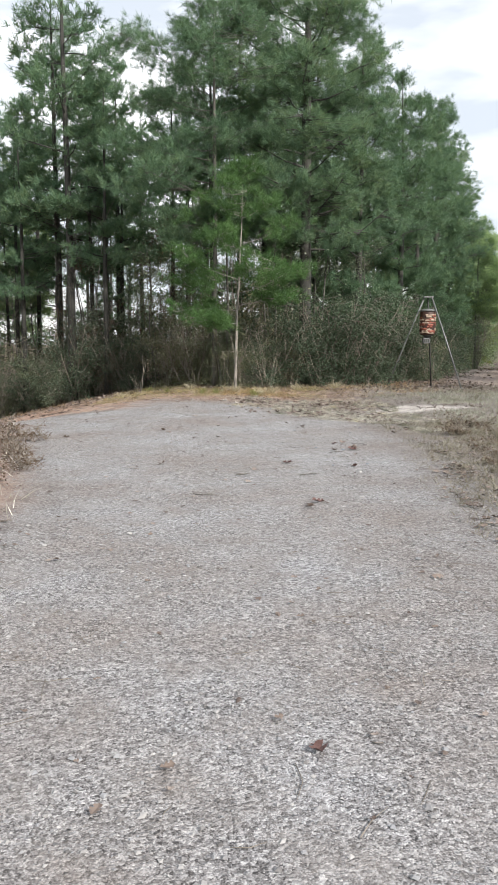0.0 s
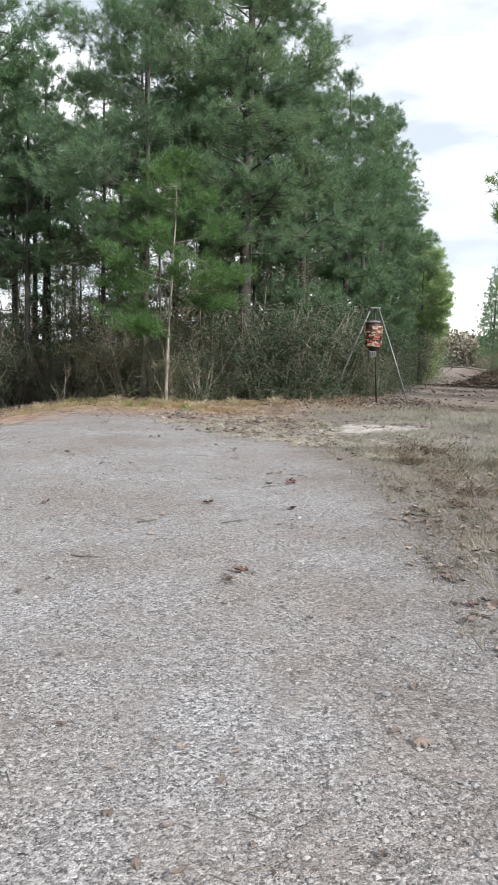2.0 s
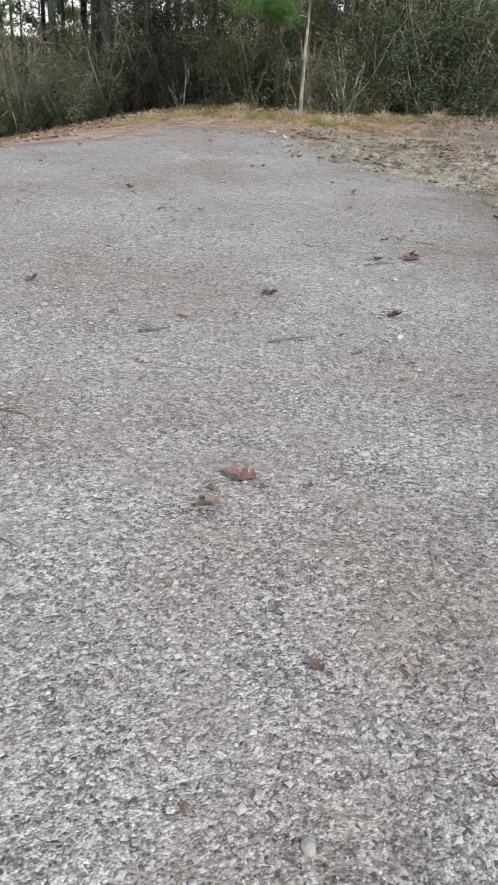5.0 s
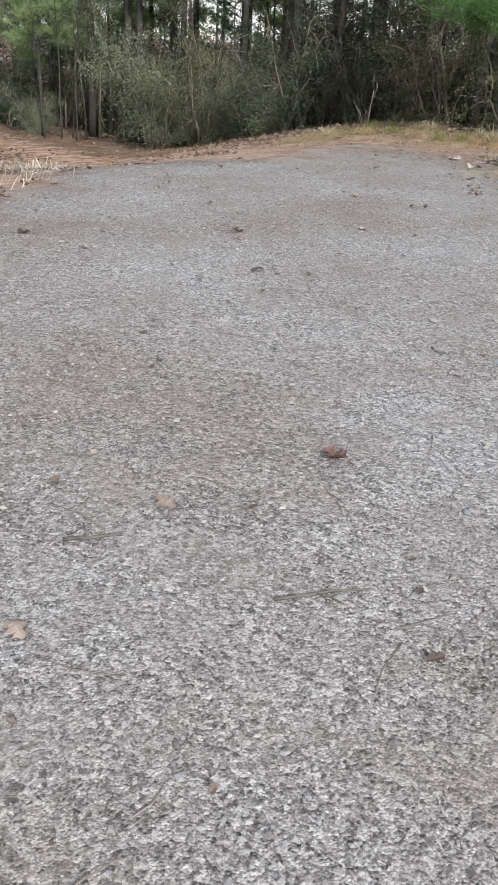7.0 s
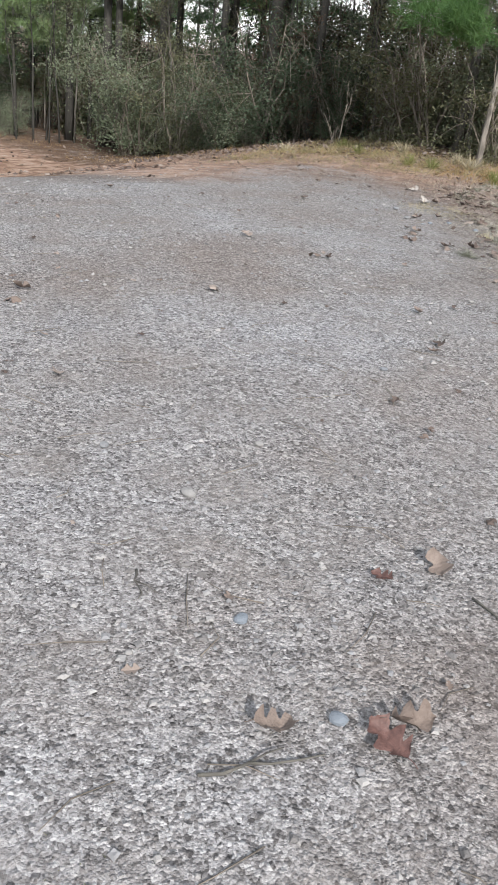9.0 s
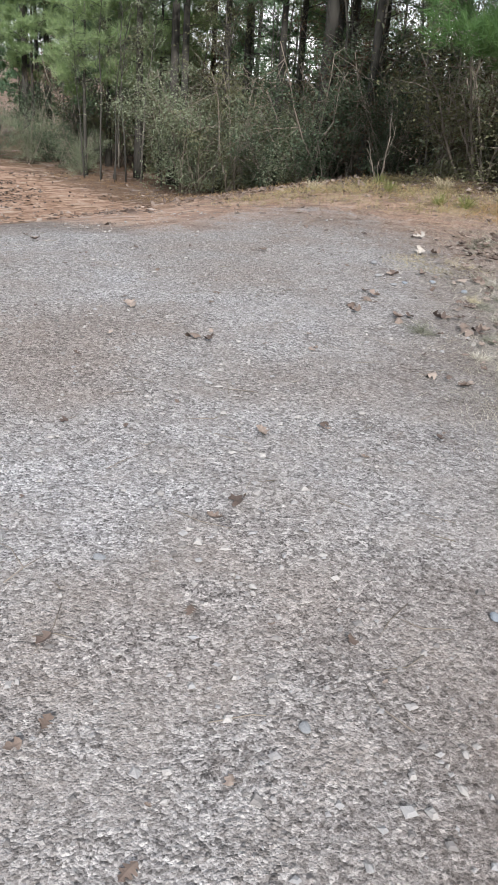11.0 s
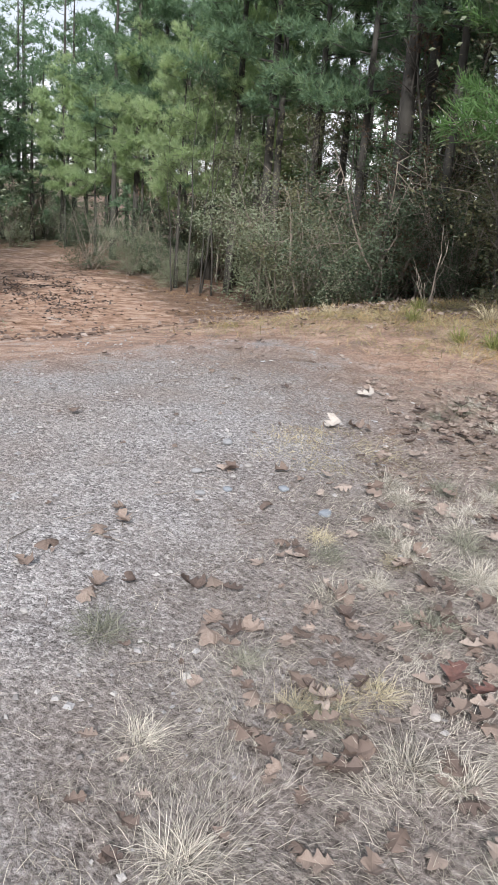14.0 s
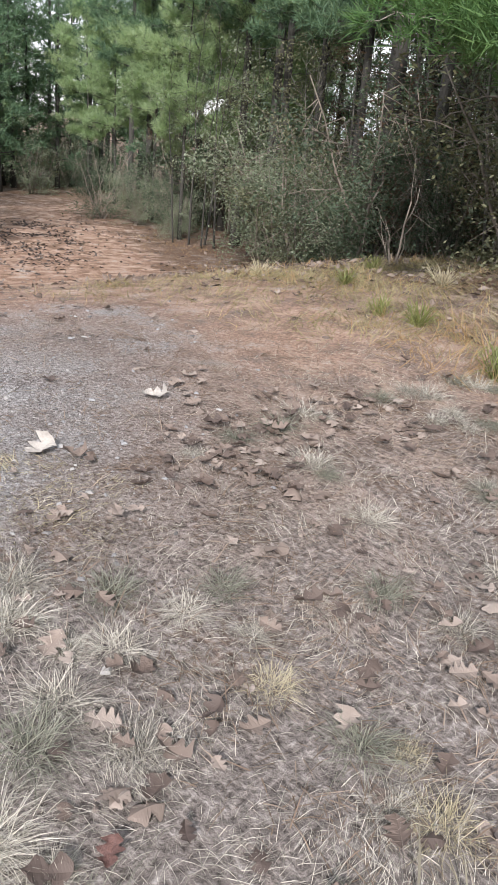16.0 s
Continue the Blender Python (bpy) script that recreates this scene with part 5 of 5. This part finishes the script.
# ------------------------------------------------------------------ fallen leaves, twigs


def stick(p, q, r, seed):
    """A crooked dead stick with a side shoot, lying on the gravel."""
    g = np.random.default_rng(seed)
    b = Buf()
    u = np.linspace(0, 1, 6)[:, None]
    pts = np.array([*p, 0.0]) * (1 - u) + np.array([*q, 0.0]) * u + g.normal(0, 0.006, (6, 3))
    pts[:, 2] = [lie(a, c) + r + 0.004 for a, c in pts[:, :2]]
    tube(b, pts, np.linspace(r, r * 0.45, 6), 6)
    d = unit(pts[3] - pts[2] + g.normal(0, 0.03, 3) * [1, 1, 0])
    tube(b, [pts[2], pts[2] + d * 0.05 + [0, 0, 0.008], pts[2] + d * 0.10 + [0, 0, 0.002]], [r * 0.6, r * 0.45, r * 0.25], 5)
    tagged(new("stick", b.mesh("stick", [M_GREYBARK], True)), "short crooked dead stick on the gravel", "stick", "sticks on the gravel")


for i, (p, q, r) in enumerate((((0.10, 9.03), (0.25, 9.12), 0.008), ((0.84, 9.01), (1.09, 9.19), 0.006), ((1.42, 11.0), (1.66, 11.18), 0.005), ((0.92, 11.6), (1.00, 11.48), 0.004), ((1.9, 12.0), (2.1, 11.82), 0.004), ((-0.35, 7.9), (-0.1, 7.8), 0.006))):
    stick(p, q, r, 400 + i)



def oak_leaf(name, seed, lobes=4, mat=None):
    """A curled oak leaf, 1 unit long: deep pointed lobes that sweep forward, a raised midrib and a stalk."""
    g = np.random.default_rng(seed)
    k = 6 * lobes + 5
    u = np.linspace(0, 1, k)
    ph = u * lobes + 0.15
    saw = 1 - np.abs(2 * (ph - np.floor(ph)) - 1)
    env = 0.40 * np.sin(np.pi * np.clip(u, 0.02, 0.995) ** 0.75) ** 0.55
    wv = env * (0.34 + 0.66 * np.sin(saw * np.pi / 2) ** 1.3) + 0.010
    curl, fold, tw = g.uniform(0.2, 1.1), g.uniform(0.1, 0.8), g.normal(0, 0.8)
    wave = g.uniform(0, 6.28)
    v = []
    for i, (a, ww) in enumerate(zip(u, wv)):
        zc = curl * (a - 0.5) ** 2 + 0.02
        for sgn in (-1, -0.5, 0, 0.5, 1):
            o = sgn * ww * g.uniform(0.88, 1.1)
            lift = fold * abs(o) + tw * o * (a - 0.5) + 0.05 * abs(sgn) * math.sin(9 * a + wave + 2 * sgn) + g.normal(0, 0.012) * abs(sgn)
            v.append((o, a - 0.5 + abs(sgn) * 0.13 * saw[i] * (1 - a), zc + lift - (0.012 if sgn == 0 else 0.0)))
    f = []
    for i in range(k - 1):
        for j in range(4):
            q = i * 5 + j
            f += [[q, q + 1, q + 6], [q, q + 6, q + 5]]
    b = Buf()
    b.add(v, f)
    z0 = curl * 0.25 + 0.02
    tube(b, [(0, -0.5, z0), (0.03, -0.62, z0 - 0.03), (0.02, -0.74, z0 - 0.06)], [0.012, 0.010, 0.008], 4)
    return b.mesh(name, [mat or M_LEAF], True)


LEAVES = [oak_leaf("oak_leaf_%d" % i, 300 + i, (3, 2, 3, 4, 2, 3)[i]) for i in range(6)]
PALE_LEAF = oak_leaf("pale_oak_leaf", 341, 3, M_PALELEAF)
RED_LEAF = oak_leaf("red_oak_leaf", 352, 3, M_REDLEAF)
LEAF_LABELS = ("brown curled oak leaf lying on the ground", "pale tan oak leaf lying on the ground", "reddish oak leaf lying on the ground")
lrng = np.random.default_rng(91)


def drop_leaf(x, y, s, i):
    ob = tagged(new("fallen_leaf", LEAVES[i % 6]), LEAF_LABELS[i % 3], "leaf", "fallen oak leaves")
    flip = 180 if lrng.random() < 0.35 else 0
    ob.matrix_basis = Matrix.Translation((x, y, lie(x, y) + (0.016 if not flip else 0.034) + (0.014 if y > 15 and x > gravel_right(y) else 0.0))) @ pose(0, 0, 0, flip + lrng.normal(0, 10), lrng.normal(0, 10), lrng.uniform(0, 360)) @ Matrix.Scale(s, 4)


def place_leaf(mesh, label, x, y, s, turn):
    ob = tagged(new("fallen_leaf", mesh), label, "leaf", "fallen oak leaves")
    ob.matrix_basis = Matrix.Translation((x, y, lie(x, y) + 0.012 + (0.016 if y > 15 and x > gravel_right(y) else 0.0))) @ pose(0, 0, 0, lrng.normal(0, 8), lrng.normal(0, 8), turn) @ Matrix.Scale(s, 4)


for i, (x, y) in enumerate(((1.37, 4.97), (0.77, 7.21), (1.83, 11.37), (0.30, 9.36), (-1.14, 13.83), (0.17, 16.17), (0.52, 17.94), (1.78, 12.11), (0.60, 17.52), (1.72, 16.49), (1.12, 20.80), (1.57, 18.94), (1.72, 18.72), (2.09, 18.53), (1.55, 18.35), (1.53, 18.17), (1.64, 18.23), (2.23, 19.02), (1.62, 19.60), (1.86, 18.58), (1.44, 17.80), (1.35, 17.80), (1.40, 17.72), (1.48, 17.88), (0.89, 17.64), (0.95, 17.75),
                            (-1.03, 13.60), (-0.69, 16.49), (0.34, 18.96), (1.53, 11.20), (3.06, 11.65), (0.05, 16.17), (-0.18, 14.67), (0.42, 18.14), (0.50, 17.69), (0.23, 21.6), (0.93, 17.56), (0.36, 18.98), (1.52, 18.35), (1.57, 18.77), (2.25, 18.15), (0.53, 18.08))):
    drop_leaf(x, y, 0.085 + 0.045 * ((i * 7) % 5) / 5, i)
for x, y, s, a in ((0.23, 20.13, 0.16, 200), (-0.09, 21.01, 0.15, 120), (2.26, 15.84, 0.12, 30)):
    place_leaf(PALE_LEAF, "bleached pale oak leaf lying on the ground", x, y, s, a)
for x, y, s, a in ((1.79, 11.29, 0.13, 60), (2.43, 15.62, 0.13, 140), (2.38, 15.7, 0.10, 20), (1.62, 11.95, 0.08, 70), (2.10, 18.24, 0.13, 15), (2.22, 18.22, 0.12, 160), (2.03, 19.21, 0.08, 220), (0.86, 7.42, 0.12, 80), (0.34, 2.78, 0.09, 10), (0.76, 10.02, 0.12, 60), (1.58, 9.70, 0.13, 200)):
    place_leaf(RED_LEAF, "dark red-brown oak leaf lying on the ground", x, y, s, a)
lx, ly = scatter(2600, 0.2, 3.8, 15.0, 23.0, lambda x, y: sstep(-0.5, 0.9, x - gravel_right(y)) * (0.15 + 0.85 * sstep(0.0, 0.4, clumpy(x, y, 0.9))), lrng)
for i, (x, y) in enumerate(list(zip(lx, ly))[:100]):
    drop_leaf(x, y, lrng.uniform(0.055, 0.105), i)
lx, ly = scatter(80, -3.6, 2.0, 6, 22, lambda x, y: 0.5 + 0 * x, lrng)
for i, (x, y) in enumerate(list(zip(lx, ly))[:26]):
    drop_leaf(x, y, lrng.uniform(0.06, 0.12), i)


LEAF_GEO = []


def leaf_litter(name, k, area, keep, smin, smax, label, lobed=False, lift=0.016, mat=None):
    x, y = scatter(k, *area, keep, lrng)
    b = Buf()
    if lobed:
        for i, (px_, py_) in enumerate(zip(x, y)):
            me = LEAVES[i % 6]
            if len(LEAF_GEO) <= i < 6:
                co_ = np.empty(len(me.vertices) * 3, np.float32)
                me.vertices.foreach_get("co", co_)
                ix_ = np.empty(len(me.loops), np.int32)
                me.loops.foreach_get("vertex_index", ix_)
                LEAF_GEO.append((co_.reshape(-1, 3), ix_.reshape(-1, 3)))
            v, f = LEAF_GEO[i % 6]
            r_ = np.array(Euler((lrng.normal(0, 0.25) + (math.pi if lrng.random() < 0.3 else 0), lrng.normal(0, 0.25), lrng.uniform(0, 6.28))).to_matrix())
            b.add((v @ r_.T) * [1, 1, 0.6] * lrng.uniform(smin, smax) + [px_, py_, lie(px_, py_) + lift], f)
    else:
        leaf_quads(b, np.stack([x, y, zs(x, y) + 0.015], 1), lrng.uniform(smin, smax, len(x)), lrng, 0, 0.25)
    tagged(new(name, b.mesh(name, [mat or M_LEAF])), label, "leaves", kind="stuff")


leaf_litter("matted_leaves", 1500, (0.4, 4.0, 15.2, 22.6), lambda x, y: sstep(23.0, 21.5, y) * sstep(15.6, 17.4, y) * sstep(-0.3, 0.6, x - gravel_right(y)) * (0.3 + 0.7 * sstep(-0.1, 0.4, clumpy(x, y, 1.1))), 0.05, 0.11, "dead oak leaves lying on the matted grass", True, 0.032)
leaf_litter("verge_leaves", 5600, (0.3, 6.5, 5, 24), lambda x, y: sstep(-0.2, 1.0, x - gravel_right(y)) * (0.12 + 0.88 * sstep(0.0, 0.4, clumpy(x, y, 0.9))), 0.045, 0.105, "dead leaves caught in the verge grass", True)
leaf_litter("left_leaves", 3800, (-6.5, -1.6, 5, 20), lambda x, y: sstep(0.3, -0.6, x - gravel_left(y)) * sstep(-0.1, 0.3, clumpy(x, y, 0.7)), 0.06, 0.14, "drift of dead leaves beside the gravel", True)
leaf_litter("gravel_edge_leaves", 1500, (1.8, 4.2, 5.5, 16), lambda x, y: sstep(-0.2, 0.15, x - gravel_right(y)) * sstep(1.1, 0.5, x - gravel_right(y)) * sstep(-0.1, 0.25, clumpy(x, y, 1.6)), 0.05, 0.11, "drift of dead leaves along the gravel edge", True)
leaf_litter("ride_leaves", 9000, (7, 32, 27, 78), lambda x, y: sstep(9, 6, np.abs(trail_side(x, y) - 3)) * (0.2 + 0.8 * sstep(-0.1, 0.3, clumpy(x, y, 0.4))), 0.10, 0.20, "dead leaves on the ride")
leaf_litter("track_leaves", 7000, (-26, -4, 21, 38), lambda x, y: 0.2 + 0.8 * sstep(0.0, 0.35, clumpy(x, y, 0.35)), 0.08, 0.17, "dead leaves on the clay track")
# drift on the track, its leaves coloured dark for the shade there
leaf_litter("leaf_drift", 14000, (-27, -12, 26, 38), lambda x, y: sstep(1.3, 0.6, np.hypot((x + 19.5) / 5.5, (y - 31.8 - 0.5 * (-19.5 - x)) / 1.7)) * sstep(-0.25, 0.15, clumpy(x, y, 0.9)), 0.07, 0.15, "drift of dead leaves on the clay track, shade put into its dark colour", mat=M_SHADELEAF)
leaf_litter("wood_floor_leaves", 14000, (-6, 10, 23, 34), lambda x, y: sstep(24, 27, y) * 0.8, 0.07, 0.15, "dead leaves on the wood floor")
leaf_litter("bank_foot_leaves", 600, (-5, 3.5, 20.5, 25.5), lambda x, y: 0.25 + 0.75 * sstep(0.0, 0.4, clumpy(x, y, 1.2)), 0.05, 0.11, "dead leaves at the foot of the bank", True)
leaf_litter("pad_leaf_scraps", 1300, (-3.8, 3.2, 2, 22), lambda x, y: 0.25 + 0.75 * sstep(0.05, 0.4, clumpy(x, y, 0.8)), 0.02, 0.06, "scraps of dead leaf on the gravel", True)

tb_ = Buf()
for i in range(900):
    x, y = lrng.uniform(-4, 3.5), lrng.uniform(2, 24.5)
    a, L = lrng.uniform(0, 6.28), lrng.uniform(0.05, 0.28)
    z = lie(x, y) + 0.006
    d = np.array([math.cos(a), math.sin(a), 0])
    o = np.array([-d[1], d[0], 0]) * lrng.normal(0, 0.12) * L
    p = np.array([x, y, z])
    tube(tb_, [p, p + d * L * 0.5 + o, p + d * L], [0.0022, 0.002, 0.001], 3)
tagged(new("twigs_and_straw", tb_.mesh("twigs_and_straw", [M_TWIG], True)), "scattered twigs and pine straw on the gravel", "twigs", kind="stuff")
